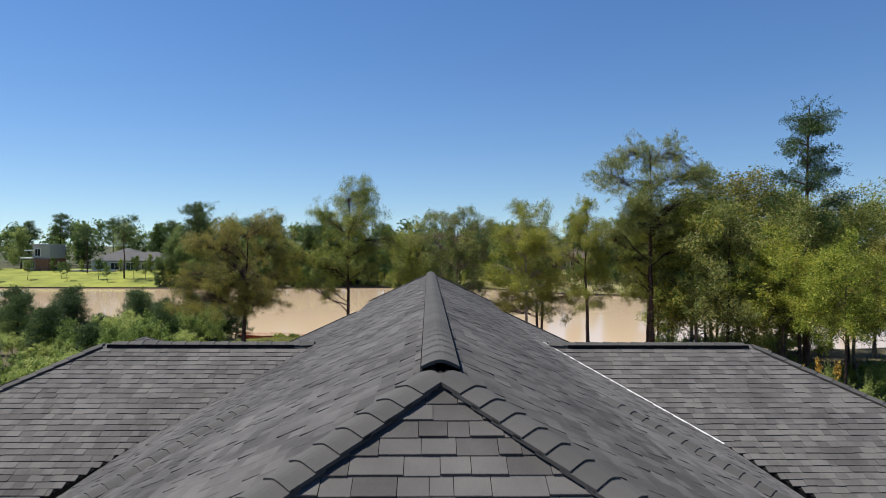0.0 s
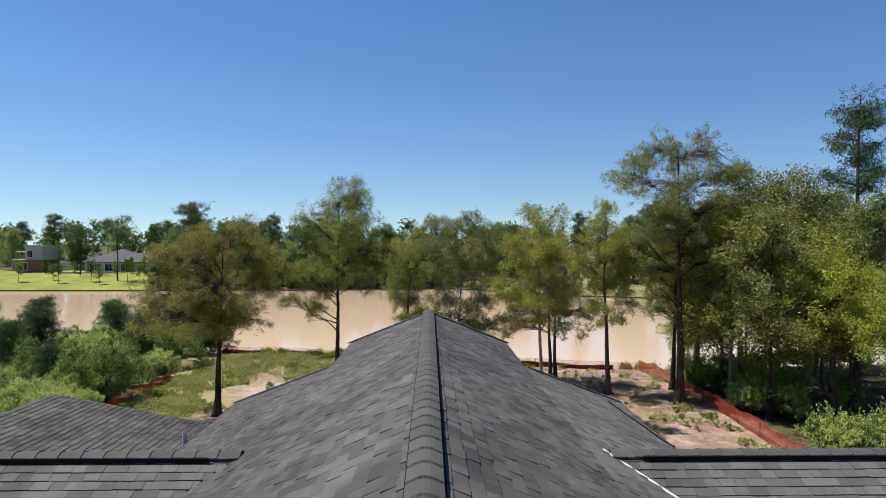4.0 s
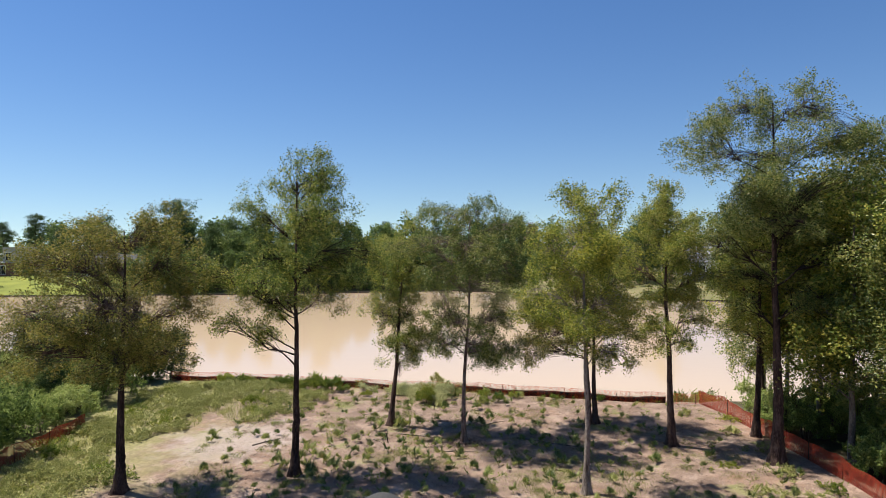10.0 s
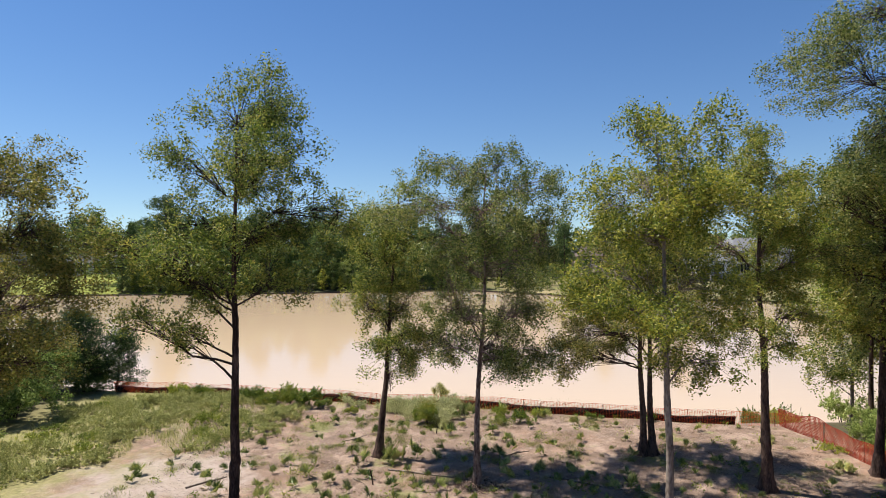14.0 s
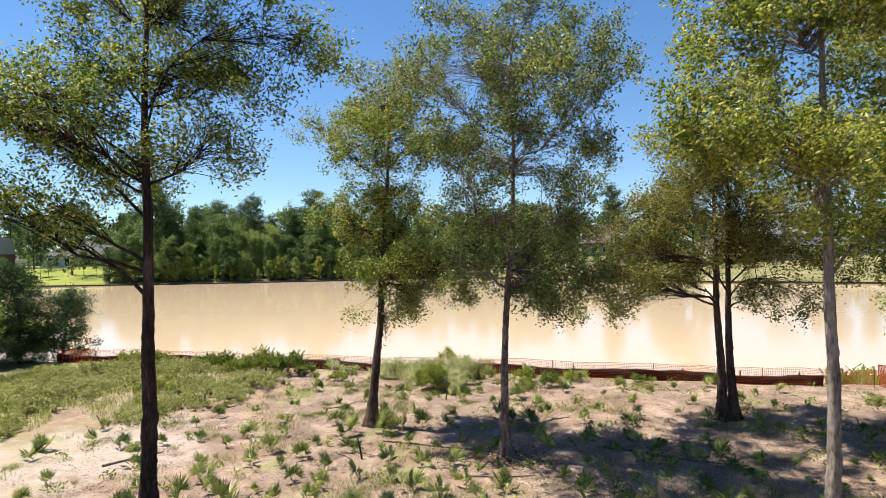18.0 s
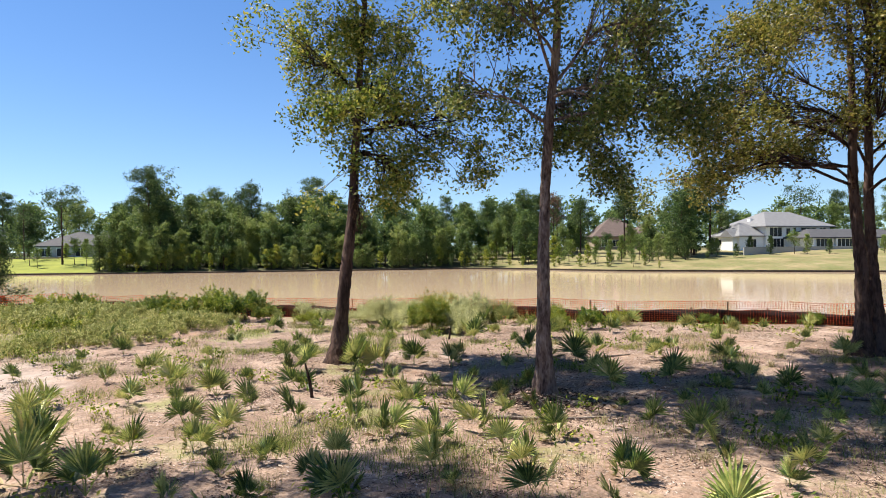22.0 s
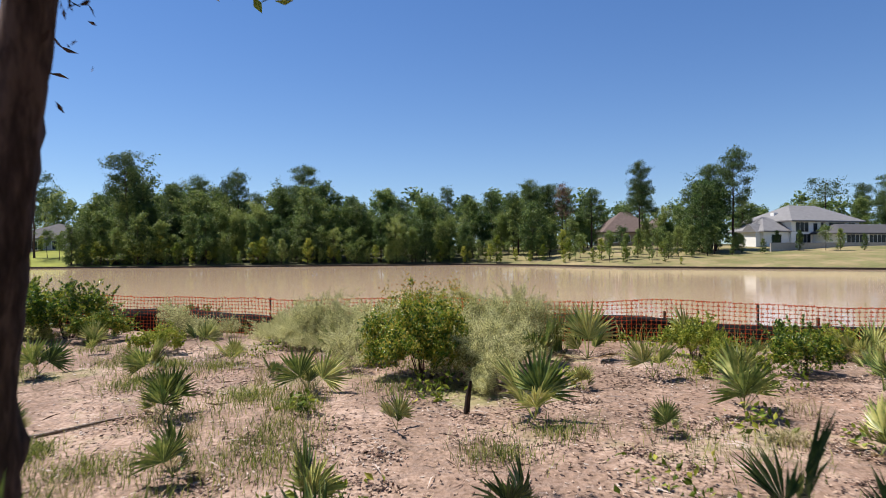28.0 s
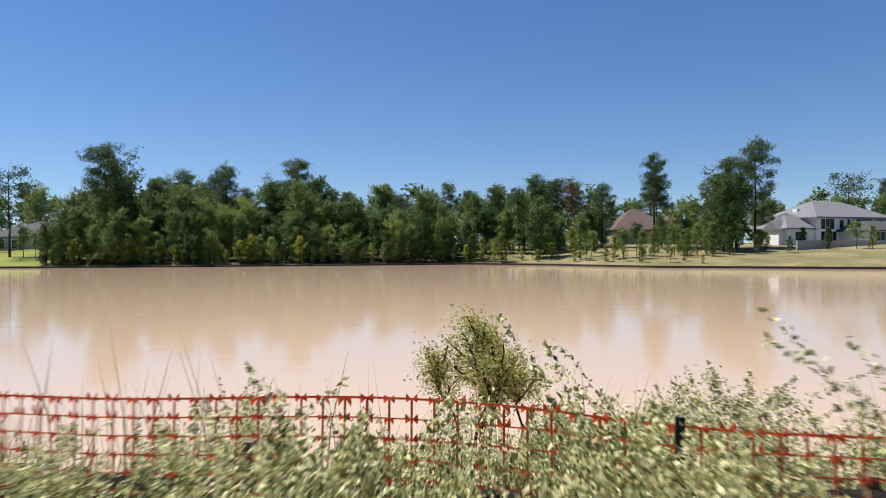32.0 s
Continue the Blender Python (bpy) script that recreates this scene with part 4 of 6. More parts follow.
# the timber bulkhead of the far shore
M_TIMBER = material("dark_wet_timber", [(0.02, 0.014, 0.01), (0.05, 0.035, 0.025)], rough=0.8, scale=3, fine=20, bump=0.4)
bx = np.arange(-230.0, 230.1, 2.0)
bparts = []
for a, b in zip(bx[:-1], bx[1:]):
    ya, yb = float(far_shore(a)) - 0.6, float(far_shore(b)) - 0.6
    bparts.append((np.array([(a, ya, -3.2), (b, yb, -3.2), (b, yb + 0.3, -3.2), (a, ya + 0.3, -3.2), (a, ya, -1.72), (b, yb, -1.72), (b, yb + 0.3, -1.68), (a, ya + 0.3, -1.68)]), BOXF))
tagged(put("trim_bulkhead", mesh_of("bulkhead", *join(bparts), M_TIMBER)), "low dark timber bulkhead along the far shore", "bulkhead", kind="structure")

# far houses
M_WHITE = material("white_stucco", [(0.76, 0.76, 0.74), (0.84, 0.84, 0.82)], rough=0.8, scale=1.5, fine=30, bump=0.2)
M_TAN = material("tan_stone_wall", [(0.3, 0.22, 0.16), (0.42, 0.32, 0.25)], rough=0.9, scale=1.5, fine=12, bump=0.4)
M_REDBRICK = material("red_brown_brick_wall", [(0.14, 0.07, 0.05), (0.24, 0.13, 0.09)], rough=0.9, scale=1.5, fine=12, bump=0.4)
M_GREYROOF = material("grey_tile_roof", [(0.13, 0.13, 0.135), (0.22, 0.22, 0.225)], rough=0.8, scale=1.2, fine=14, bump=0.4)
M_DARKROOF = material("dark_grey_shingle_roof", [(0.045, 0.045, 0.05), (0.09, 0.088, 0.09)], rough=0.85, scale=1.2, fine=14, bump=0.4)
M_BROWNROOF = material("brown_shingle_roof", [(0.085, 0.06, 0.052), (0.15, 0.11, 0.095)], rough=0.85, scale=1.2, fine=14, bump=0.4)
M_GLASS = material("dark_window_glass", [(0.012, 0.014, 0.017), (0.03, 0.034, 0.04)], rough=0.12, scale=0.8, bump=0, spec=0.12)
M_PALE = material("pale_grey_render", [(0.3, 0.29, 0.27), (0.4, 0.385, 0.36)], rough=0.85, scale=1.5, fine=20, bump=0.2)
M_BLUE = material("blue_pool_water", [(0.1, 0.35, 0.5), (0.2, 0.5, 0.62)], rough=0.1, scale=1, bump=0.1)


def solid(name, b, mat, parent, label=""):
    return put(name, mesh_of(name, *b, mat), parent, label)


def hip_roof(x0, y0, x1, y1, z, rise, over=0.6, thick=0.25):
    """A hip roof as one closed mesh."""
    x0, y0, x1, y1 = x0 - over, y0 - over, x1 + over, y1 + over
    w, d = x1 - x0, y1 - y0
    k = min(w, d) / 2
    if w >= d:
        a, b = (x0 + k, (y0 + y1) / 2), (x1 - k, (y0 + y1) / 2)
    else:
        a, b = ((x0 + x1) / 2, y0 + k), ((x0 + x1) / 2, y1 - k)
    v = [(x0, y0, z - thick), (x1, y0, z - thick), (x1, y1, z - thick), (x0, y1, z - thick), (x0, y0, z), (x1, y0, z), (x1, y1, z), (x0, y1, z), (*a, z + rise), (*b, z + rise)]
    f4 = [(0, 3, 2, 1), (0, 1, 5, 4), (1, 2, 6, 5), (2, 3, 7, 6), (3, 0, 4, 7)]
    if w >= d:
        f4 += [(4, 5, 9, 8), (6, 7, 8, 9)]
        f3 = [(5, 6, 9), (7, 4, 8)]
    else:
        f4 += [(5, 6, 9, 8), (7, 4, 8, 9)]
        f3 = [(4, 5, 8), (6, 7, 9)]
    me = bpy.data.meshes.new("roof")
    me.from_pydata(v, [], f4 + f3)
    me.update()
    return me


def roof_on(parent, x0, y0, x1, y1, z, rise, mat, over=0.6):
    me = hip_roof(x0, y0, x1, y1, z, rise, over)
    me.materials.append(mat)
    return put("roof", me, parent)


def window_at(parent, x0, z0, x1, z1, y, bars=1, frame_mat=None):
    """A window in a wall that faces -y: frame, pane and bars."""
    w = put("window", mesh_of("window_frame", *join([box(x0 - 0.1, y - 0.08, z0 - 0.1, x0, y + 0.05, z1 + 0.1), box(x1, y - 0.08, z0 - 0.1, x1 + 0.1, y + 0.05, z1 + 0.1), box(x0, y - 0.08, z0 - 0.1, x1, y + 0.05, z0), box(x0, y - 0.08, z1, x1, y + 0.05, z1 + 0.1)]), frame_mat or M_WHITE), parent)
    put("pane", mesh_of("pane", *box(x0, y - 0.03, z0, x1, y - 0.004, z1), M_GLASS), w)
    for i in range(bars):
        c = x0 + (x1 - x0) * (i + 1) / (bars + 1)
        put("bar", mesh_of("bar", *box(c - 0.04, y - 0.06, z0, c + 0.04, y - 0.035, z1), frame_mat or M_WHITE), w)
    return w


# white two-storey house on the eastern bank
wz = float(ground_z(70, 178)) - 0.1
wh = thing("house", "white two-storey stucco house with grey hip roofs and a lakeside terrace", "house", Matrix.Translation((67.0, 178.0, wz)) @ Matrix.Rotation(radians(20), 4, "Z"))
solid("wall", box(7, 0, 0, 27, 12, 5.6), M_WHITE, wh, "white stucco main block")
roof_on(wh, 7, 0, 27, 12, 5.6, 3.6, M_GREYROOF, 0.9)
solid("wall", box(0, 0.6, 0, 7, 9, 3.4), M_WHITE, wh, "white stucco low wing")
roof_on(wh, 0, 0.6, 9.5, 9, 3.4, 3.1, M_GREYROOF)
solid("wall", box(-1.2, 1.4, 0, 0, 4.6, 3.2), M_WHITE, wh)
gable = bpy.data.meshes.new("roof")
gable.from_pydata([(-1.6, 1.0, 3.1), (-1.6, 5.0, 3.1), (-1.6, 3.0, 4.9), (3.5, 1.0, 3.1), (3.5, 5.0, 3.1), (3.5, 3.0, 4.9)], [], [(0, 2, 1), (3, 4, 5), (0, 3, 5, 2), (2, 5, 4, 1), (0, 1, 4, 3)])
gable.materials.append(M_GREYROOF)
put("roof", gable, wh)
solid("wall", box(13, -6.5, 0, 46, -0.05, 2.8), M_WHITE, wh, "white stucco garden wing")
roof_on(wh, 13, -6.5, 46, 3, 2.85, 2.0, M_DARKROOF, 0.9)
for cx, cy, ch in ((8.4, 5.6, 7.5), (12.2, 4.4, 8.0)):
    solid("chimney", box(cx, cy, 5.4, cx + 1.0, cy + 1.0, ch), M_WHITE, wh)
for x0, z0, x1, z1, y, bars in ((8.2, 3.2, 11.8, 5.2, 0, 2), (8.2, 0.3, 12.4, 2.7, 0, 3), (13.2, 3.4, 14.4, 5.0, 0, 0), (15.4, 3.4, 16.2, 5.2, 0, 0), (17.8, 3.3, 22.4, 5.2, 0, 2), (23.6, 3.3, 25.6, 5.2, 0, 1), (2.2, 0.8, 4.8, 2.6, 0.6, 2), (14.6, 0.2, 19.4, 2.5, -6.5, 3), (21, 0.2, 26, 2.5, -6.5, 3), (28, 0.2, 33, 2.5, -6.5, 3), (35, 0.2, 40, 2.5, -6.5, 3)):
    window_at(wh, x0, z0, x1, z1, y, bars)
solid("balcony", box(17.4, -0.9, 2.9, 23, -0.06, 3.9), M_WHITE, wh, "white balcony parapet")
for yy in (6.0, 7.4):
    put("window", mesh_of("window", *box(-0.08, yy, 1.4, 0.02, yy + 0.6, 2.5), M_GLASS), wh)
solid("terrace_wall", box(-9, -9.5, -1.2, 46, -9.2, 0.85), M_PALE, wh, "grey-white terrace wall")
for px in (13.2, 20.2, 27, 34, 41):
    solid("column", box(px - 0.2, -7.1, -0.2, px + 0.2, -6.7, 2.7), M_WHITE, wh)

# brown house with steep roofs
bz = float(ground_z(58, 222))
bh = thing("house", "brown brick house with steep brown hip roofs", "house", Matrix.Translation((47.5, 216, bz)))
solid("wall", box(-4, 0, 0, 10, 12, 3.6), M_TAN, bh)
roof_on(bh, -4, 0, 10, 12, 3.6, 5.6, M_BROWNROOF)
solid("wall", box(6, -4, 0, 15, 8, 2.8), M_TAN, bh)
roof_on(bh, 6, -4, 15, 8, 2.8, 4.4, M_BROWNROOF)
for x0 in (-2, 1.2, 8, 11):
    window_at(bh, x0, 0.8, x0 + 1.6, 2.5, 0 if x0 < 5 else -4, 1)

# western houses beyond the lawn
mz = float(ground_z(-122, 203))
mh = thing("house", "modern flat-roofed house of white and brown blocks", "house", Matrix.Translation((-127.5, 203, mz)))
solid("wall", box(0, 0, 0, 7.5, 10, 3.8), M_REDBRICK, mh, "brown brick ground floor")
solid("wall", box(2.4, 0.5, 3.8, 7.8, 9, 8.4), M_PALE, mh, "white upper block")
solid("canopy", box(-0.6, -1, 3.8, 3, 6, 4.1), M_WHITE, mh)
solid("canopy", box(0.2, -0.4, 6.2, 2.8, 5, 6.5), M_WHITE, mh)
window_at(mh, 3.2, 4.6, 4.8, 6.8, 0.5, 1)
window_at(mh, 1, 0.6, 3.4, 3.0, 0, 1)
lh = thing("house", "long low white house with grey shingle roofs and a pool", "house", Matrix.Translation((-108, 206, mz)))
solid("wall", box(0, 0, 0, 24, 10, 3.2), M_PALE, lh)
roof_on(lh, 0, 0, 24, 10, 3.2, 2.8, M_DARKROOF, 0.8)
roof_on(lh, 2, 4, 13, 14, 4.6, 2.6, M_DARKROOF, 0.6)
solid("wall", box(2, 4.2, 3.2, 13, 13, 4.6), M_WHITE, lh)
solid("wall", box(24, -2, 0, 31, 9, 3.0), M_REDBRICK, lh, "red-brown brick garage wing")
roof_on(lh, 24, -2, 31, 9, 3.0, 2.4, M_DARKROOF)
for x0 in (1.5, 6, 11, 16, 20.5):
    window_at(lh, x0, 0.4, x0 + 2.8, 2.5, 0, 1)
solid("pool_wall", box(-4, -6, -0.6, 10, -2, 0.25), M_TAN, lh)
solid("pool_water", box(-3.6, -5.6, 0.2, 9.6, -2.4, 0.26), M_BLUE, lh)

# ---- the house under the camera ----
RIDGE_Z, SL, EAVE = 8.28, 0.51, 5.05
COURSE = 0.143
house = thing("house", "single-storey house with a dark grey architectural shingle hip roof", "house")


def rz(x):
    return RIDGE_Z - SL * abs(x)


def deck(name, pts, mat, parent, thick=0.1, drop=0.012):
    """The sheathing under the shingles, a closed slab."""
    v = np.array(pts, float) - [0, 0, drop]
    k = len(v)
    bm = bmesh.new()
    vs = [bm.verts.new(p) for p in np.concatenate([v, v - [0, 0, thick]])]
    bm.faces.new(vs[:k])
    bm.faces.new(vs[k:][::-1])
    for i in range(k):
        j = (i + 1) % k
        bm.faces.new((vs[i], vs[k + i], vs[k + j], vs[j]))
    bmesh.ops.recalc_face_normals(bm, faces=bm.faces)
    me = bpy.data.meshes.new(name)
    bm.to_mesh(me)
    bm.free()
    me.materials.append(mat)
    return put(name, me, parent)


def shingle_rows(poly, across, seed, phase=0.0):
    """Courses of shingles on a sloping convex polygon (world points). across: the level direction of the courses.
    Returns rows of (corner, along, up, normal, width)."""
    rg = np.random.default_rng(seed)
    P = np.array(poly, float)
    nrm = np.cross(P[1] - P[0], P[2] - P[0])
    nrm /= np.linalg.norm(nrm)
    if nrm[2] < 0:
        nrm = -nrm
    u = np.array(across, float)
    u -= nrm * (u @ nrm)
    u /= np.linalg.norm(u)
    v = np.cross(nrm, u)
    if v[2] < 0:
        v, u = -v, -u
    o = P[0]
    q = np.stack([(P - o) @ u, (P - o) @ v], 1)
    lo, hi = q[:, 1].min(), q[:, 1].max()
    base_v = (0 - o[2]) / v[2] if abs(v[2]) > 1e-6 else 0
    first = base_v + COURSE * math.floor((lo - base_v) / COURSE)
    rows = []
    c = first
    while c < hi:
        mid = c + COURSE * 0.5
        xs = []
        for a, b in zip(q, np.roll(q, -1, 0)):
            if (a[1] - mid) * (b[1] - mid) < 0:
                xs.append(a[0] + (b[0] - a[0]) * (mid - a[1]) / (b[1] - a[1]))
        if len(xs) >= 2:
            x0, x1 = min(xs), max(xs)
            x = x0 - rg.uniform(0, 0.2)
            while x < x1:
                w = rg.choice([0.13, 0.17, 0.2, 0.24, 0.3])
                a, b = max(x, x0), min(x + w, x1)
                if b - a > 0.02:
                    rows.append((o + u * a + v * c, u, v, nrm, b - a, rg.choice([0.006, 0.011, 0.014]), rg.uniform(-0.006, 0.006)))
                x += w
        c += COURSE
    return rows


SHF = np.array([(4, 5, 6, 7), (0, 1, 5, 4), (1, 2, 6, 5), (3, 0, 4, 7)])


def shingle_box(row):
    o, u, v, nrm, w, th, jit = row
    g = 0.002
    a, b, lo, hi = g, w - g, jit, COURSE + 0.03
    return np.array([o + u * a + v * lo, o + u * b + v * lo, o + u * b + v * hi, o + u * a + v * hi,
                     o + u * a + v * lo + nrm * (0.006 + th), o + u * b + v * lo + nrm * (0.006 + th), o + u * b + v * hi + nrm * 0.003, o + u * a + v * hi + nrm * 0.003]), SHF


def shingled(poly, across, seed, parent):
    rows = shingle_rows(poly, across, seed)
    ob = put("shingle_field", mesh_of("shingle_field", *join([shingle_box(r) for r in rows]), M_SHINGLE), parent, "weathered grey laminated shingles in courses")
    tagged(ob, kind="stuff")
    return ob


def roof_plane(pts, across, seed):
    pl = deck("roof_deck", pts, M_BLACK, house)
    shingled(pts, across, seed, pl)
    return pl


YD, XD = (0, 1, 0), (1, 0, 0)
for s in (-1, 1):
    roof_plane([(0, 4.68, rz(0)), (0, 20.3, rz(0)), (s * 2.1, 22.6, rz(2.1)), (s * 2.1, 2.58, rz(2.1))], YD, 5 + s)
    roof_plane([(s * 2.1, 2.58, rz(2.1)), (s * 2.1, 19.2, rz(2.1)), (s * EAVE, 22.15, rz(EAVE)), (s * EAVE, -0.37, rz(EAVE))], YD, 9 + s)
    # wings: front and rear slopes and the end hip
    roof_plane([(s * 2.43, 14, 7.03), (s * 6.9, 14, 7.03), (s * 12.4, 8.5, 4.225), (s * 7.93, 8.5, 4.225)], XD, 13 + s)
    roof_plane([(s * 2.43, 14, 7.03), (s * 6.9, 14, 7.03), (s * 12.4, 19.5, 4.225), (s * 7.93, 19.5, 4.225)], XD, 17 + s)
    roof_plane([(s * 6.9, 14, 7.03), (s * 12.4, 8.5, 4.225), (s * 12.4, 19.5, 4.225)], YD, 21 + s)
# far hips
roof_plane([(0, 20.3, rz(0)), (2.1, 22.6, rz(2.1)), (-2.1, 22.6, rz(2.1))], XD, 31)
roof_plane([(0, 17.1, rz(0) - 0.02), (5.05, 22.15, rz(5.05)), (-5.05, 22.15, rz(5.05))], XD, 33)
# lower roof behind the left wing
roof_plane([(-9.3, 21.4, 6.1), (-5.0, 22.3, 4.95), (-5.0, 15, 4.95), (-9.3, 15, 6.1)], YD, 35)
roof_plane([(-9.3, 21.4, 6.1), (-13.6, 22.3, 4.4), (-13.6, 15, 4.4), (-9.3, 15, 6.1)], YD, 36)
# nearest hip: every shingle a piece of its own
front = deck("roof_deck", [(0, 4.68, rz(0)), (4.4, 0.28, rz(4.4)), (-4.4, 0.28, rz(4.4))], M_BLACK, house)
frows = shingle_rows([(0, 4.68, rz(0)), (4.4, 0.28, rz(4.4)), (-4.4, 0.28, rz(4.4))], XD, 41)
frows.sort(key=lambda r: -r[0][2])
near_rows, rest_rows = frows[:260], frows[260:]
for r in near_rows:
    put("shingle", mesh_of("shingle", *shingle_box(r), M_SHINGLE), front)
tagged(put("shingle_field", mesh_of("shingle_field", *join([shingle_box(r) for r in rest_rows]), M_SHINGLE), front), "weathered grey laminated shingles in courses", kind="stuff")


def cap_mesh(width, length, angle, thick=0.012, rise=0.022, bend=0.03):
    """One bent cap shingle: lies along +y, folded over x = 0 by the angle on each side."""
    out = []
    n = 8
    xs = np.linspace(-width / 2, width / 2, n + 1)
    for yy, lift in ((0, rise), (length, 0.006)):
        for x in xs:
            z = -math.tan(angle) * (math.sqrt(x * x + bend * bend) - bend)
            out.append((x, yy, z + lift + thick))
        for x in xs:
            z = -math.tan(angle) * (math.sqrt(x * x + bend * bend) - bend)
            out.append((x, yy, z + lift - 0.012))
    m = 2 * (n + 1)
    f4 = []
    for i in range(n):
        f4 += [(i, i + 1, m + i + 1, m + i), (n + 1 + i, n + 2 + i, i + 1, i)]
    f4 += [(0, m, m + n + 1, n + 1), (n, n + n + 1, m + n + n + 1, m + n)]
    return mesh_of("ridge_cap", out, f4, M_CAP)


def cap_run(a, b, width, angle, step=0.17, parent=None, rise=0.022, bend=0.03):
    """Caps from the low end a to the high end b of a hip or ridge."""
    a, b = Vector(a), Vector(b)
    d = (b - a)
    n = int(d.length / step)
    d.normalize()
    side = d.cross(Vector((0, 0, 1))).normalized()
    up = side.cross(d)
    me = cap_mesh(width, step + 0.06, angle, rise=rise, bend=bend)
    for i in range(n):
        o = a + d * (i * step)
        m = Matrix(((side.x, d.x, up.x, o.x), (side.y, d.y, up.y, o.y), (side.z, d.z, up.z, o.z), (0, 0, 0, 1)))
        put("ridge_cap", me, parent or house, m=m)


HIP = math.atan(SL / math.sqrt(2)) * 0.95
for s in (-1, 1):
    cap_run((s * 3.6, 1.08, rz(3.6) + 0.02), (0, 4.68, rz(0) + 0.02), 0.26, HIP)
    cap_run((s * 4.6, 6.0, rz(4.6) + 0.1), (s * 2.1, 8.5, rz(2.1) + 0.02), 0.24, HIP)
    cap_run((s * 2.1, 22.6, rz(2.1) + 0.01), (0, 20.3, rz(0) + 0.01), 0.24, HIP, 0.3)
    cap_run((s * EAVE, 22.15, rz(EAVE) + 0.01), (s * 2.1, 19.2, rz(2.1) + 0.01), 0.2, HIP, 0.3)
    cap_run((s * 12.4, 8.5, 4.24), (s * 6.9, 14, 7.05), 0.24, HIP, 0.3)
    cap_run((s * 2.5, 14, 7.05), (s * 6.95, 14, 7.05), 0.28, math.atan(SL), 0.3)
    # dark ridge vent of the wing
    put("ridge_vent", mesh_of("ridge_vent", *box(min(s * 2.9, s * 6.8), 13.84, 6.955, max(s * 2.9, s * 6.8), 13.9, 7.03), M_BLACK), house)
cap_run((-13.6, 17, 4.5), (-9.3, 21.4, 6.12), 0.24, HIP, 0.3)
# main ridge: raised vent with long smooth caps
cap_run((0, 4.73, RIDGE_Z + 0.045), (0, 20.35, RIDGE_Z + 0.045), 0.26, math.atan(SL) * 1.15, 0.3, rise=0.006, bend=0.07)
for sx in (-0.128, 0.135):
    put("ridge_vent", mesh_of("ridge_vent", *box(sx - 0.012, 4.71, RIDGE_Z - 0.085, sx + 0.012, 20.3, RIDGE_Z - 0.02), M_BLACK), house)


def strip(name, a, b, w, h, mat, parent, label=""):
    a, b = Vector(a), Vector(b)
    d = (b - a).normalized()
    side = d.cross(Vector((0, 0, 1))).normalized() * w / 2
    up = Vector((0, 0, h))
    v = [a - side, a + side, b + side, b - side]
    v += [p + up for p in v]
    return put(name, mesh_of(name, np.array([tuple(p) for p in v]), BOXF, mat), parent, label)


strip("valley_flashing", (2.4, 14.03, 7.02), (5.08, 11.32, 5.66), 0.07, 0.05, M_FLASH, house, "white metal valley flashing")
strip("valley_flashing", (-2.4, 14.03, 7.02), (-5.08, 11.32, 5.66), 0.05, 0.035, M_BLACK, house, "dark valley flashing")
strip("valley_flashing", (-2.45, 14.0, 7.0), (-5.05, 16.6, 5.69), 0.12, 0.03, M_FLASH, house)
for s in (-1, 1):
    put("fascia", mesh_of("fascia", *box(min(s * 5.05, s * 5.09), -0.05, rz(EAVE) - 0.2, max(s * 5.05, s * 5.09), 22.15, rz(EAVE) - 0.005), M_BLACK), house)
put("fascia", mesh_of("fascia", *box(-5.05, 22.15, rz(EAVE) - 0.2, 5.05, 22.19, rz(EAVE) - 0.005), M_BLACK), house)
put("wall", mesh_of("wall", *box(-4.6, 1.5, -0.1, 4.6, 21.7, rz(EAVE) - 0.15), M_BRICKWALL), house)
put("wall", mesh_of("wall", *box(-11.9, 9.0, -0.1, 11.9, 19.0, 4.1), M_BRICKWALL), house)
put("wall", mesh_of("wall", *box(-13.2, 15.2, -0.1, -4.6, 21.0, 4.2), M_BRICKWALL), house)
pv, pf = tube([(0, 0, -0.1), (0, 0, 0.26)], [0.045, 0.045], 12)
put("vent_pipe", mesh_of("vent_pipe", pv, pf, M_FLASH, True), house, "short white plumbing vent pipe", Matrix.Translation((-5.15, 18.9, 5.62)))
pv, pf = tube([(4.35, 20.6, rz(4.35) + 0.03), (4.6, 19.6, rz(4.6) + 0.03), (4.85, 18.4, rz(4.85) + 0.04), (5.0, 18.1, rz(5.0) + 0.05), (5.05, 18.25, rz(5.05) + 0.06)], [0.014] * 5, 6)
put("cable", mesh_of("cable", pv, pf, M_BLACK, True), house, "loose black cable on the shingles")


# ---- woods beside the lot ----
WOOD = [lobed_tree(400 + i, 12.5, 0.14, lobes_at_random(420 + i, 12.5, 2.6 + 0.8 * i, 3.1, 15, 0.6), 22000, 0.15, M_BARK if i % 2 else M_BARK_PALE, (M_LEAF_OAK, M_LEAF_GREY, M_LEAF_OLIVE, M_LEAF_FRESH)[i], sides=6, clump=0.4) for i in range(4)]
UNDER = [(stems_mesh(500 + i, 1.2, 1.2, 2.6, 9, 0.02), shrub_mesh(510 + i, 1.4, 1.3, 2.9, 6000, 0.11, M_LEAF_THICK, lobes=16, shell=0.5, shoots=30)) for i in range(4)]


def place_shrub(name, label, meshes, x, y, s=1.0, rot=0.0, group="", sz=None):
    ob = thing(name, label, "shrub", Matrix.Translation((x, y, float(ground_z(x, y)) - 0.03)) @ Matrix.Rotation(rot, 4, "Z") @ Matrix.Diagonal((s, s, sz or s, 1)), group)
    put("stem", meshes[0], ob)
    put("foliage", meshes[1], ob)
    return ob


SHRUB_FIRST = {}


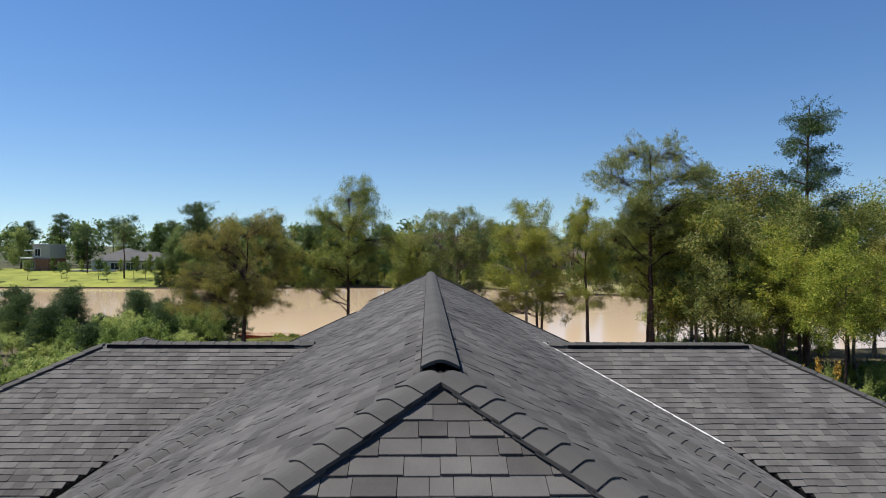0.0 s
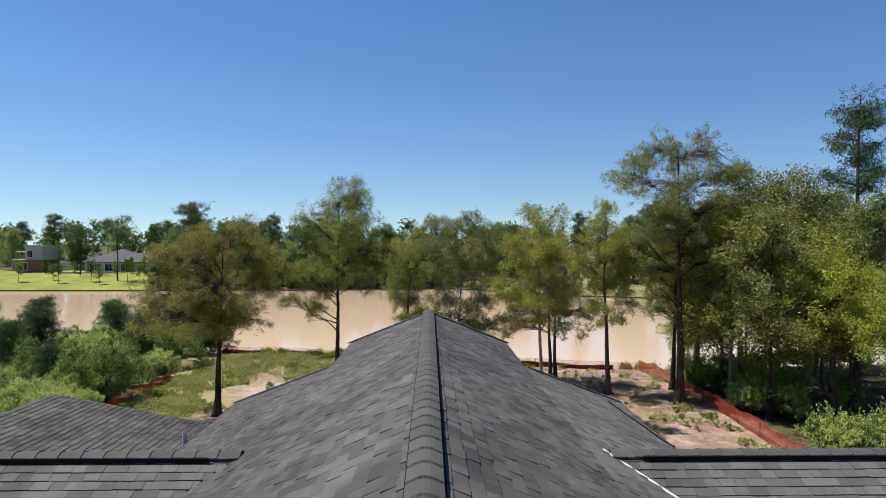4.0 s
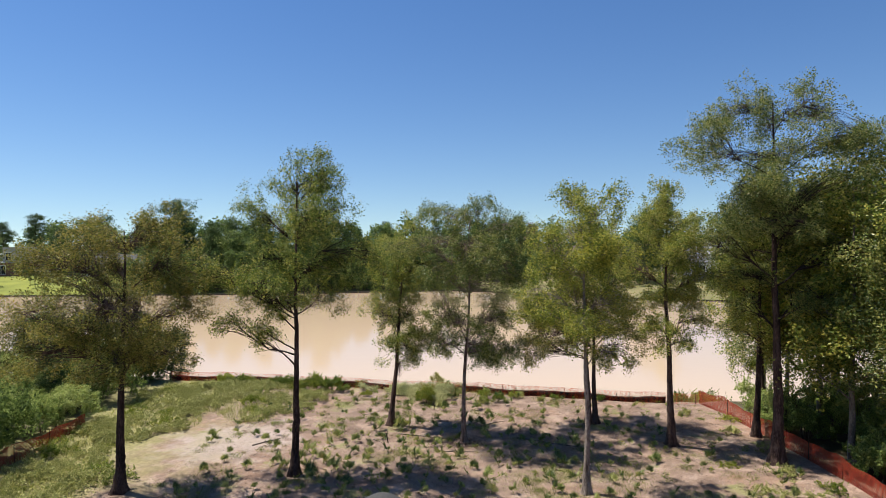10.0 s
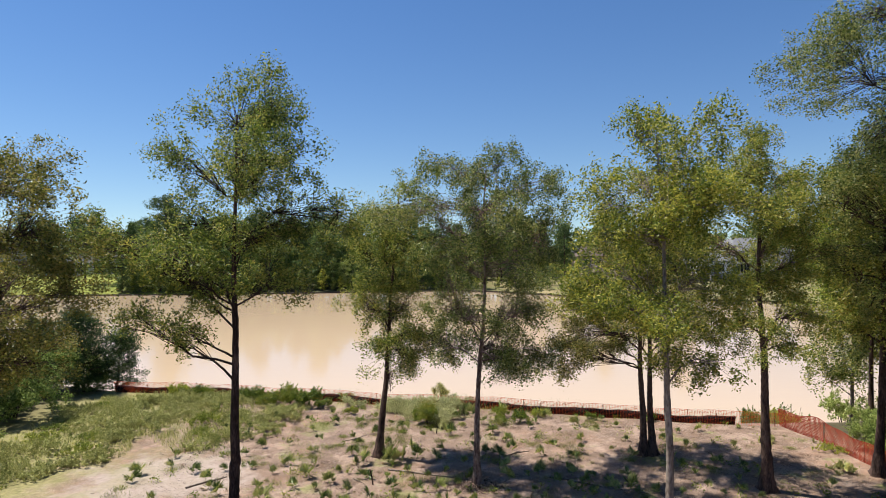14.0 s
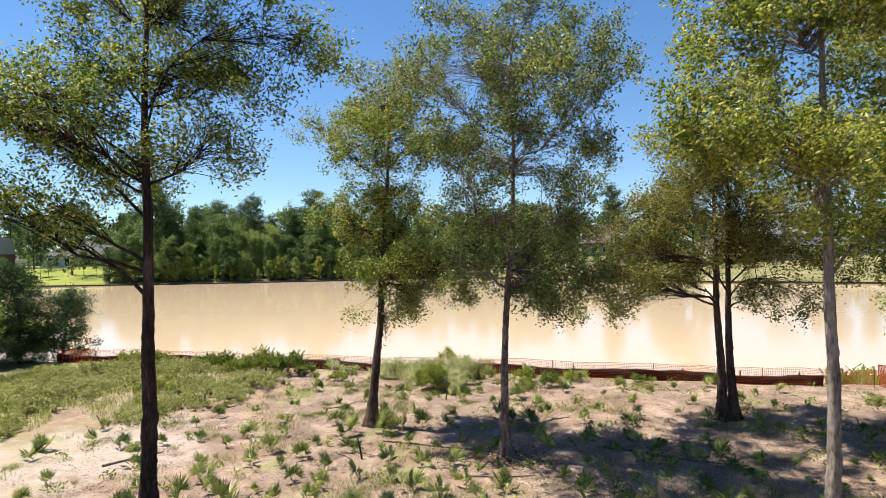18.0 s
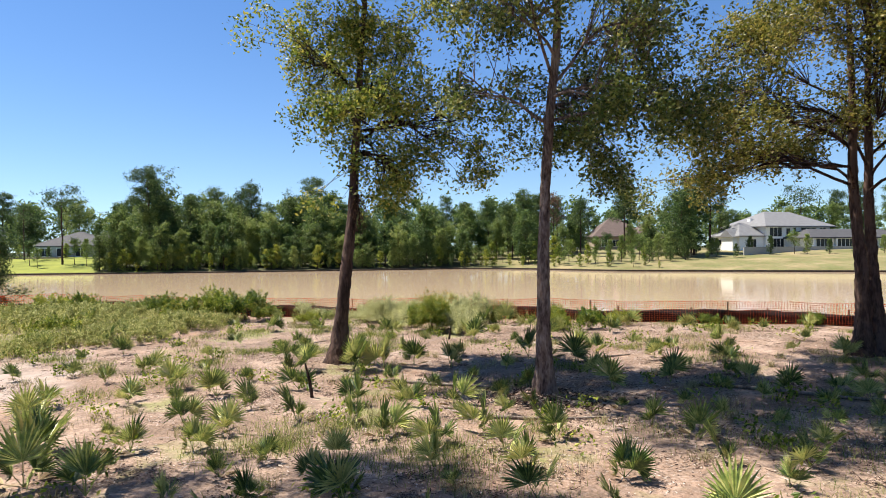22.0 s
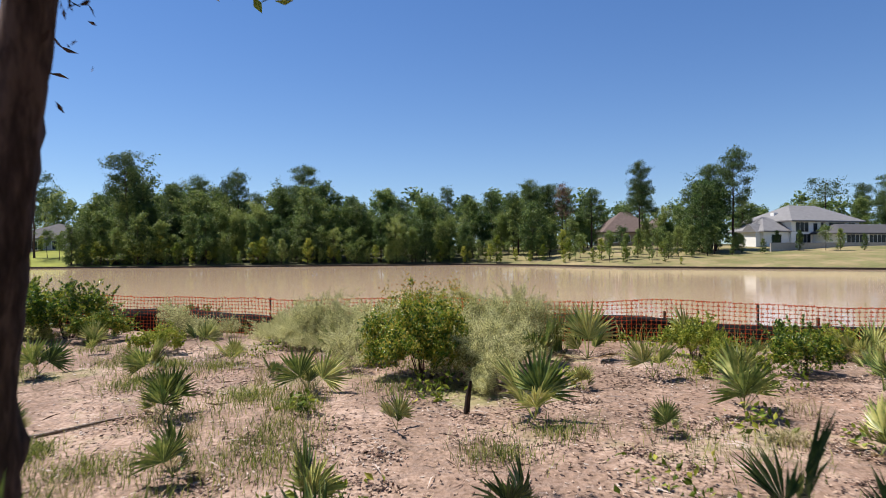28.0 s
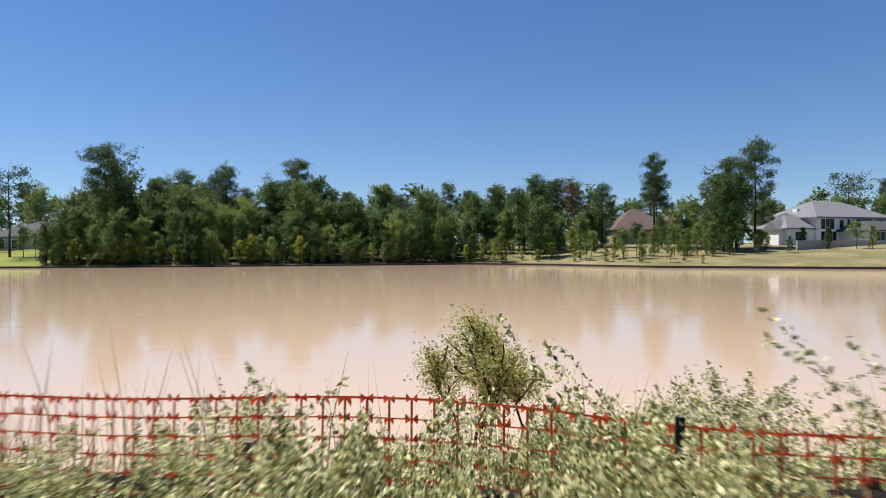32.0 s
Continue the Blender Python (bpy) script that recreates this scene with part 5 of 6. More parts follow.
def more_shrub(key, label, meshes, x, y, s, group, name="shrub"):
    rot = float(rng.uniform(0, 6.28))
    if key not in SHRUB_FIRST:
        SHRUB_FIRST[key] = place_shrub(name, label, meshes, x, y, s, rot, group)
        return
    ob = copy_thing(SHRUB_FIRST[key], Matrix.Translation((x, y, float(ground_z(x, y)) - 0.03)) @ Matrix.Rotation(rot, 4, "Z"))
    ob.scale = (s, s, s * float(rng.uniform(0.85, 1.15)))


for i, (x, y, s) in enumerate(((18.4, 43.5, 1.08), (18.3, 48.4, 0.98), (19.0, 40.4, 0.95), (18.7, 51.5, 0.9), (20.4, 49.0, 1.1), (22.3, 45.6, 1.12), (24.0, 41.0, 0.95), (21.6, 38.6, 0.85), (26.5, 47.5, 1.1), (23.4, 52.0, 1.05), (20.6, 53.6, 0.9), (25.6, 56.0, 1.0), (29.0, 43.0, 0.95), (28.5, 51.5, 1.1), (32.0, 48.0, 1.1), (31.5, 55.5, 1.0), (22.5, 58.5, 0.85), (27.5, 37.0, 0.8), (32.5, 38.5, 0.85), (36.0, 44.5, 1.0), (37.0, 52.0, 1.1), (41.0, 48.0, 1.1), (35.5, 34.0, 0.8), (41.0, 39.5, 0.9), (45.0, 45.0, 1.05), (30.0, 61.0, 0.95), (38.0, 59.5, 1.0), (46.0, 54.0, 1.1), (52.0, 49.0, 1.1), (48.0, 36.0, 0.9), (56.0, 43.0, 1.0), (20.2, 46.2, 0.8), (24.8, 44.0, 1.0))):
    k = (0, 2, 1, 3)[i % 4] if i else 0
    far_tree(("wood", k), WOOD[k], "close-standing slender tree of the wood beside the lot", x, y, s, "trees of the side wood", "tree")
plant_tree("pine_tree", "tall pine with open clumps of needles above the wood", pine_tree(431, 19.6, 9.2, 2.5, 0.24, 30000, 0.14, plates=19), 25.4, 42.5)
for x, y, q in ((22.6, 34.2, 0.76), (26.0, 32.5, 0.7)):
    far_tree(("wood", 3), WOOD[3], "close-standing slender tree of the wood beside the lot", x, y, q, "trees of the side wood", "tree")
for i in range(80):
    x = 18.0 + 20 * float(rng.uniform(0, 1)) ** 2
    y = float(rng.uniform(30, 60))
    more_shrub(("under", i % 4), "leafy green undergrowth shrub at the wood's edge", UNDER[i % 4], x, y, float(rng.uniform(0.5, 1.0)), "undergrowth of the side wood")
YELLOW = (stems_mesh(540, 1.5, 1.5, 2.8, 12, 0.02, M_BARK_PALE), shrub_mesh(541, 2.0, 1.8, 3.1, 9000, 0.13, material("golden_autumn_leaf", [(0.3, 0.17, 0.02), (0.5, 0.3, 0.05), (0.6, 0.42, 0.1)], bump=0, island=0.5, translucent=0.4, scale=1), lobes=14, shell=0.5))
place_shrub("shrub", "golden-orange autumn shrub with bare pale stems", YELLOW, 15.3, 24.8, 0.72, sz=1.8)

# young growth beyond the western fence
THICKET = [(stems_mesh(560 + i, 1.3, 1.3, 2.5, 8, 0.02), shrub_mesh(570 + i, 1.9, 1.8, 3.2, 15000, 0.1, M_LEAF_THICK, lobes=18, shell=0.8, spray=60)) for i in range(3)]
for i in range(180):
    x = -19.9 - 46 * float(rng.uniform(0, 1)) ** 1.6
    y = float(rng.uniform(33, float(fence_y(x)) + 1.0))
    more_shrub(("thicket", i % 3), "rounded green sapling thicket beyond the fence", THICKET[i % 3], x, y, float(rng.uniform(0.4, 1.0)) * (1.5 if i % 7 == 0 else 1.0), "thicket beyond the fence")
YPINE = [pine_tree(580 + i, 5.0, 0.4, 1.6, 0.09, 15000, 0.15, plates=36) for i in range(2)]
for i, (x, y, s) in enumerate(((-20.4, 62.6, 1.0), (-19.2, 64.0, 0.85), (-22.5, 62.0, 0.9), (-33, 60, 0.95), (-36, 64, 1.05), (-30, 66, 0.9), (-45, 62, 1.0), (-52, 66, 1.1), (-26, 52, 0.7), (-60, 58, 1.0), (-40, 55, 0.9), (-24, 58, 0.85), (-28, 63, 0.95), (-25, 47, 0.7), (-31, 52, 0.85), (-35, 48, 0.8), (-22, 54, 0.75), (-43, 67, 1.0), (-38, 60, 0.9), (-48, 56, 0.9), (-29, 42, 0.7))):
    far_tree(("ypine", i % 2), YPINE[i % 2], "bushy young pine at the lakeside", x, y, s, "young pines", "pine_tree")

# ---- fences ----
M_ORANGE = material("orange_safety_net", [(0.513, 0.050, 0.014), (0.769, 0.108, 0.032), (0.850, 0.197, 0.085)], rough=0.55, scale=2.5, fine=14, bump=0.1, translucent=0.5)
# redder net, with the shade on the east fence darkened into its colour
M_NETRED = material("shaded_red_safety_net", [(0.16, 0.02, 0.01), (0.3, 0.042, 0.02), (0.42, 0.085, 0.045)], rough=0.6, scale=1.2, fine=9, bump=0.1, translucent=0.2)
M_SILT = material("black_silt_fabric", [(0.008, 0.008, 0.008), (0.021, 0.019, 0.019), (0.038, 0.035, 0.034)], rough=0.95, spec=0.1, scale=2, fine=30, bump=0.5, bump_dist=0.02)
M_STAKE = material("weathered_stake_wood", [(0.12, 0.08, 0.05), (0.25, 0.18, 0.12)], rough=0.9, scale=6, fine=40, bump=0.4)
M_STEEL = material("dark_steel_post", [(0.012, 0.014, 0.012), (0.04, 0.045, 0.04)], rough=0.5, scale=5, bump=0.2, metal=0.3)


def ribbon(pts, width, horizontal):
    """A flat ribbon along pts, upright, of that width."""
    p = np.asarray(pts, float)
    if horizontal:
        off = np.array([0, 0, width / 2])
    else:
        d = np.array([1.0, 0.0, 0.0])
        off = d * width / 2
    v = np.stack([p - off, p + off], 1).reshape(-1, 3)
    n = len(p)
    return v, np.array([(2 * i, 2 * i + 2, 2 * i + 3, 2 * i + 1) for i in range(n - 1)])


def net_fence(label, line, low, high, cell, rows, seed, post_step=2.4, vwid=0.018, hwid=0.012, mat=None, wave=1.0, knots=0.0):
    """An orange net along a line of (x, y), with steel posts."""
    rg = np.random.default_rng(seed)
    P = np.array(line, float)
    seg = np.r_[0, np.cumsum(np.hypot(*np.diff(P, axis=0).T))]
    n = int(seg[-1] / cell)
    t = np.linspace(0, seg[-1], n + 1)
    xs, ys = np.interp(t, seg, P[:, 0]), np.interp(t, seg, P[:, 1])
    base = ground_z(xs, ys)
    sag = 0.022 * np.sin(t * 1.3 + seed) + 0.012 * np.sin(t * 3.7) - 0.02 * np.abs(np.sin(t * np.pi / post_step))
    sag = sag * wave
    lean = 0.05 * np.sin(t * 0.9 + seed)
    dirx, diry = np.gradient(xs), np.gradient(ys)
    ln = np.hypot(dirx, diry)
    dirx, diry = dirx / ln, diry / ln
    parts = []
    for r in range(rows + 1):
        f = r / rows
        z = base + low + (high - low) * f + sag * f
        w = hwid * (1.5 if r == rows else 1)
        parts.append(ribbon(np.stack([xs - diry * lean * f, ys + dirx * lean * f, z], 1), w, True))
    for i in range(n + 1):
        f = np.linspace(0, 1, 5)
        x = xs[i] - diry[i] * lean[i] * f
        y = ys[i] + dirx[i] * lean[i] * f - 0.002
        z = base[i] + low + (high - low) * f + sag[i] * f
        off = np.stack([np.full(5, dirx[i]), np.full(5, diry[i]), np.zeros(5)], 1) * (vwid / 2) * np.array([1, 1, 1, 1.1, 1.4])[:, None]
        p = np.stack([x, y, z], 1)
        v = np.stack([p - off, p + off], 1).reshape(-1, 3)
        parts.append((v, np.array([(2 * k, 2 * k + 2, 2 * k + 3, 2 * k + 1) for k in range(4)])))
    if knots:
        # bow-tie knots where the strands cross
        for r in range(rows + 1):
            f = r / rows
            k = knots * (1.25 if r == rows else 1.0 if f > 0.55 else 0.6) * rg.uniform(0.75, 1.2, n + 1)
            cx, cy, cz = xs - diry * lean * f, ys + dirx * lean * f - 0.006, base + low + (high - low) * f + sag * f
            kx, ky = dirx * k / 2, diry * k / 2
            tw = rg.normal(0, 0.2, n + 1) * k
            for sx in (-1, 1):
                tri = np.stack([np.stack([cx, cy, cz], 1), np.stack([cx + sx * kx, cy + sx * ky, cz + k * 0.42 + tw], 1), np.stack([cx + sx * kx * 1.1, cy + sx * ky - 0.006, cz + tw], 1), np.stack([cx + sx * kx, cy + sx * ky, cz - k * 0.42 + tw], 1)], 1)
                parts.append((tri.reshape(-1, 3), np.arange(4 * (n + 1)).reshape(-1, 4)))
    ob = thing("safety_fence", label, "fence", group="construction fences")
    put("net", mesh_of("net", *join(parts), mat or M_ORANGE), ob)
    for q in np.arange(0.4, seg[-1], post_step):
        x, y = float(np.interp(q, seg, P[:, 0])), float(np.interp(q, seg, P[:, 1]))
        z = float(ground_z(x, y))
        put("post", mesh_of("post", *join([box(-0.014, 0.012, -0.2, 0.014, 0.02, high + 0.01), box(-0.003, 0.02, -0.2, 0.003, 0.04, high + 0.01)]), M_STEEL), ob, m=Matrix.Translation((x, y, z)))
    return ob


bank_line = [(x, float(fence_y(x)) - 0.09) for x in np.arange(-18.4, 16.7, 0.5)]
net_fence("orange plastic safety net along the lake bank", bank_line, 0.03, 0.655, 0.073, 10, 3, post_step=3.9, vwid=0.006, hwid=0.005, wave=0.8, knots=0.034)
east_line = [(16.4, 54.5), (16.8, 52), (16.9, 49.4), (17.1, 45), (17.05, 41), (16.9, 37), (16.95, 34), (17.2, 30), (18, 22)]
net_fence("orange plastic safety net along the wood", east_line, 0.02, 0.86, 0.07, 14, 5, vwid=0.03, hwid=0.022, mat=M_NETRED, wave=3.0)
west_line = [(-18.3, 50.6), (-18.6, 46), (-18.9, 40), (-19, 32)]
net_fence("orange plastic safety net along the thicket", west_line, 0.02, 0.78, 0.07, 12, 7, vwid=0.03, hwid=0.022, mat=M_NETRED, wave=3.0)


def silt_fence(line, high, seed):
    rg = np.random.default_rng(seed)
    P = np.array(line, float)
    t = np.linspace(0, 1, len(P))
    wob = 0.05 * np.sin(np.arange(len(P)) * 0.9) + rg.normal(0, 0.02, len(P))
    base = ground_z(P[:, 0], P[:, 1])
    levels = [(-0.15, 0.03), (high * 0.5, 0.0), (high, -0.02), (high + 0.005, 0.01), (high * 0.5, 0.03), (-0.15, 0.06)]
    v, n = [], len(P)
    for z, dy in levels:
        v.append(np.stack([P[:, 0], P[:, 1] + dy + wob * (z / high), base + z + (0.05 * np.sin(np.arange(n) * 0.37 + seed) + rg.normal(0, 0.015, n)) * (z > 0.3)], 1))
    v = np.concatenate(v)
    fc = [(r * n + i, r * n + i + 1, (r + 1) * n + i + 1, (r + 1) * n + i) for r in range(len(levels) - 1) for i in range(n - 1)]
    ob = thing("silt_fence", "sagging black silt fabric fence on wooden stakes", "fence", group="construction fences")
    put("fabric", mesh_of("fabric", v, fc, M_SILT, True), ob)
    for i in range(0, n, 5):
        put("stake", mesh_of("stake", *box(-0.02, -0.02, -0.2, 0.02, 0.02, high + 0.1), M_STAKE), ob, m=Matrix.Translation((P[i, 0], P[i, 1] + 0.09, base[i])))
    return ob


silt_fence([(x, float(fence_y(x))) for x in np.arange(-18.4, 14.6, 0.4)], 0.37, 2)

# ---- plants of the lot ----
M_PALM = material("palmetto_blade", [(0.049, 0.090, 0.023), (0.148, 0.202, 0.047), (0.297, 0.342, 0.093), (0.543, 0.523, 0.187)], rough=0.4, scale=3, fine=12, bump=0, island=0.3, obj=0.4, translucent=0.25, spec=0.5)
M_PALM_DRY = material("dry_palmetto_blade", [(0.14, 0.09, 0.05), (0.3, 0.21, 0.12), (0.4, 0.33, 0.18)], rough=0.7, scale=3, fine=12, bump=0, island=0.4)


def frond_mesh(seed, length, blades, spread, mat):
    """A palmetto fan: short stalk and stiff pleated blades, joined near the stalk; stalk along +x from the origin."""
    rg = np.random.default_rng(seed)
    parts = []
    s = np.linspace(0, 1, 4)
    st = np.stack([s * length * 0.5, 0 * s, 0.03 * s * length], 1)
    parts.append(tube(st, 0.007 * (1.3 - 0.5 * s), 4))
    tip = st[-1]
    for a in np.linspace(-spread / 2, spread / 2, blades):
        a = a + rg.normal(0, 0.02)
        L = length * rg.uniform(0.82, 1.0) * (1 - 0.25 * abs(a) / (spread / 2))
        d = np.array([math.cos(a), math.sin(a), 0.04 * rg.normal() + 0.1 * math.cos(a)])
        wid = L * min(0.052, spread / blades * 0.34)
        side = np.array([-math.sin(a), math.cos(a), 0]) * wid
        lift = np.array([0, 0, wid * 0.7])
        m1 = tip + d * L * 0.52
        end = tip + d * L - np.array([0, 0, 0.1 * L * rg.uniform(-0.2, 1)])
        v = np.array([tip, m1 - side + lift, end, m1 - lift * 0.4, m1 + side + lift])
        parts.append((v[[0, 1, 2, 3]], np.array([(0, 1, 2, 3)])))
        parts.append((v[[0, 3, 2, 4]], np.array([(0, 1, 2, 3)])))
    return mesh_of("frond", *join(parts), mat)


FRONDS = [frond_mesh(600 + i, 0.44 + 0.07 * i, 16 + 2 * i, radians(95 + 28 * i), M_PALM) for i in range(4)]
FROND_DRY = frond_mesh(609, 0.4, 13, radians(110), M_PALM_DRY)


def palmetto(seed, m):
    rg = np.random.default_rng(seed)
    ob = thing("palmetto", "low palmetto with stiff green fan fronds", "palmetto", m, "palmettos of the cleared lot")
    n = int(rg.integers(3, 7))
    turn = rg.uniform(0, 6.28)
    for i in range(n):
        az, el = turn + i * 6.283 / n + rg.uniform(-0.7, 0.7), radians(rg.uniform(38, 84))
        sc = rg.uniform(0.6, 1.1)
        put("frond", FRONDS[int(rg.integers(0, 4))], ob, m=Matrix.Rotation(az, 4, "Z") @ Matrix.Rotation(-el, 4, "Y") @ Matrix.Rotation(rg.uniform(-0.9, 0.9), 4, "X") @ Matrix.Scale(sc, 4))
    for _ in range(int(rg.integers(0, 3))):
        put("frond", FROND_DRY, ob, "dry brown frond", Matrix.Rotation(rg.uniform(0, 6), 4, "Z") @ Matrix.Rotation(radians(-rg.uniform(2, 14)), 4, "Y") @ Matrix.Scale(rg.uniform(0.6, 1.0), 4))
    return ob


keep_off = [(b[0], b[1], 0.5) for b in BANK] + [(-0.05, 55.6, 1.5), (3.5, 55.6, 0.9), (-3.1, 57.4, 0.9), (-7.2, 59.6, 1.6)]
spots = [(1.45, 55.9, 1.0), (2.05, 56.1, 1.3), (3.7, 57.0, 1.1), (-1.46, 56.9, 0.85), (3.02, 48.1, 1.0), (-1.15, 47.32, 1.0), (-1.2, 54.19, 0.95), (0.95, 53.38, 1.0), (-3.48, 57.3, 0.8), (3.28, 54.5, 0.8), (-2.37, 53.52, 0.75), (0.6, 51.48, 0.7), (2.04, 51.16, 1.25), (-2.75, 49.6, 1.1), (-1.5, 49.9, 1.0), (4.6, 54.2, 1.0), (5.6, 56.0, 1.0), (2.9, 53.6, 1.0), (2.5, 54.9, 0.9), (-5.2, 44.2, 1.2), (-4.6, 44.9, 1.1), (-4.1, 44.0, 1.25), (-5.7, 45.3, 1.0), (-3.5, 45.0, 1.05), (-4.8, 43.1, 1.2), (-3.3, 43.7, 1.1), (-6.3, 44.5, 1.1), (-5.6, 46.4, 0.9), (-2.5, 49.9, 1.1), (-1.55, 49.95, 1.3), (-1.0, 50.1, 1.2), (-0.4, 50.5, 1.0), (0.35, 50.2, 1.0), (2.4, 50.9, 1.1), (2.9, 50.4, 1.1), (3.5, 51.2, 1.0), (-3.1, 50.9, 0.9)]
listed = len(spots)
tries = 0
while len(spots) < 330 and tries < 12000:
    tries += 1
    x, y = float(rng.normal(1.0, 6.5)), float(rng.uniform(38.5, 57.8))
    if not (-11 < x < 16.5) or y > float(fence_y(x)) - 0.7:
        continue
    if x < -6 and rng.uniform() < 0.4:
        continue
    apart = 0.4 if y < 49 else 0.9
    if any((x - a) ** 2 + (y - b) ** 2 < r * r for a, b, r in keep_off) or any((x - a) ** 2 + (y - b) ** 2 < apart for a, b, _ in spots):
        continue
    spots.append((x, y, float(rng.uniform(0.55, 1.15))))
PALM_FIRST = []
for i, (x, y, s) in enumerate(spots):
    m = Matrix.Translation((x, y, float(ground_z(x, y)) + 0.01)) @ Matrix.Rotation(i * 2.1, 4, "Z")
    if i < 10:
        ob = palmetto(620 + i, m)
        PALM_FIRST.append(ob)
    else:
        ob = copy_thing(PALM_FIRST[i % 10], m)
    s *= 0.74 if i < listed else 0.6
    ob.scale = (s, s, s)

# shrubs of the bank
M_LEAF_BUSH = material("glossy_bush_leaf", [(0.034, 0.080, 0.010), (0.085, 0.168, 0.018), (0.180, 0.270, 0.028), (0.34, 0.37, 0.045), (0.40, 0.33, 0.05)], rough=0.4, scale=1.2, fine=6, bump=0, island=0.5, obj=0.15, translucent=0.4, spec=0.45)
BUSH_G = [(stems_mesh(640 + i, 0.5, 0.5, 0.9, 10, 0.008), shrub_mesh(650 + i, 0.8, 0.75, 1.15, 9000, 0.055, (M_LEAF_BUSH, M_LEAF_FRESH)[i], lobes=20, shell=0.6, shoots=30, spray=45)) for i in range(2)]
BUSH_S = [(stems_mesh(660 + i, 0.5, 0.45, 0.8, 14, 0.006, M_BARK_PALE), shrub_mesh(670 + i, 0.75, 0.65, 1.0, 36000, 0.018, M_SILVER, lobes=17, shell=0.5, aspect=0.5, shoots=60, spray=150)) for i in range(3)]
BUSH_BIG = (stems_mesh(646, 0.5, 0.5, 0.9, 12, 0.009), shrub_mesh(656, 0.78, 0.66, 1.16, 30000, 0.034, M_LEAF_BUSH, lobes=26, shell=0.5, aspect=0.55, spray=40))
M_RUSTY = material("rusty_young_leaf", [(0.12, 0.15, 0.015), (0.26, 0.28, 0.03), (0.40, 0.32, 0.045), (0.42, 0.22, 0.05)], rough=0.45, scale=2, fine=8, bump=0, island=0.6, translucent=0.4, spec=0.3)
big_bush = place_shrub("shrub", "dense leafy bush with yellow-green and rusty tips", BUSH_BIG, -0.06, 55.1, 1.0, 0.6, "shrubs of the bank", 1.1)
rt = np.random.default_rng(657)
sh = rt.integers(0, 46, 800)
ta, tq = rt.uniform(0, 6.283, 46), 0.75 * rt.uniform(0, 1, 46) ** 0.5
tz = 0.58 + 0.45 * (1 - tq ** 2) + rt.uniform(-0.06, 0.08, 46)
tip_at = np.stack([np.cos(ta) * tq * 0.85, np.sin(ta) * tq * 0.75, tz], 1)[sh] + rt.normal(0, 1, (800, 3)) * [0.04, 0.04, 0.05]
put("new_growth", mesh_of("new_growth", *leaf_quads(rt, tip_at, 0.028, up=0.4, lie=0.3), M_RUSTY), big_bush, "yellow-green and rusty young shoots")
strip_s = [("s", -2.2 + 0.3 * k, 57.75 - 0.06 * k - 0.2 * (k % 2), (0.84 if k < 8 else 0.88) + 0.05 * (k % 3)) for k in range(12)]
for i, (kind, x, y, s) in enumerate((*strip_s, ("s", 0.66, 55.0, 0.9), ("s", 0.8, 54.6, 0.66), ("s", 0.85, 55.7, 0.82), ("s", -1.0, 55.7, 0.68), ("s", -0.9, 56.6, 0.68), ("s", 0.1, 56.4, 0.7), ("s", 0.7, 56.7, 0.78), ("s", -1.6, 57.2, 0.75), ("s", -2.5, 58.0, 0.6), ("s", -3.6, 58.4, 0.55), ("s", 0.9, 58.35, 0.85), ("s", 1.4, 58.3, 0.88), ("s", 0.45, 58.5, 0.75), ("s", 2.2, 58.15, 0.7), ("s", -0.6, 58.6, 0.6), ("s", -2.4, 59.2, 0.6), ("g", -4.6, 59.9, 0.6),
                                   ("g", 3.4, 55.0, 0.5), ("g", 4.3, 55.1, 0.62), ("g", 3.5, 56.2, 0.6), ("g", -8.6, 58.9, 1.0), ("g", -7.6, 59.3, 1.1), ("g", -6.4, 58.9, 1.05), ("g", -9.6, 59.8, 1.0), ("g", -5.6, 58.5, 0.7), ("s", -4.4, 58.5, 0.8), ("g", -10.6, 60.2, 0.8), ("g", 5.4, 56.3, 0.5), ("g", 15.8, 55.9, 0.9), ("g", 17.4, 56.4, 1.1), ("g", 14.4, 56.6, 0.7), ("g", -3.9, 56.9, 0.5), ("g", 7.9, 55.7, 0.45), ("g", 10.6, 55.2, 0.5), ("g", -12.5, 60.3, 0.8), ("g", -14.2, 60.9, 0.9))):
    if kind == "g":
        more_shrub(("bush_g", i % 2), "bright green leafy shrub on the sandy bank", BUSH_G[i % 2], x, y, s, "shrubs of the bank")
    else:
        more_shrub(("bush_s", i % 3), "silvery grey-green flowering shrub by the fence", BUSH_S[i % 3], x, y, s, "shrubs of the bank")
M_WILLOW = material("pale_willow_leaf", [(0.2, 0.21, 0.05), (0.4, 0.39, 0.11), (0.6, 0.55, 0.2)], rough=0.6, scale=1.5, fine=6, bump=0, island=0.5, translucent=0.4, spec=0.2)
WILLOW = crown_tree(690, 2.25, 1.55, 0.3, 0.016, 11000, 0.03, M_BARK, M_WILLOW, trunks=((-0.08, 0), (0.1, 0.05), (0.02, -0.08), (-0.14, 0.08), (0.16, -0.05)), limbs=40, clump=0.2, low=-0.1, top_w=0.8, sides=5)
plant_tree("willow_sapling", "small airy willow sapling with many thin stems at the waterline", WILLOW, 0.62, 61.3, 0.4, 1.0)


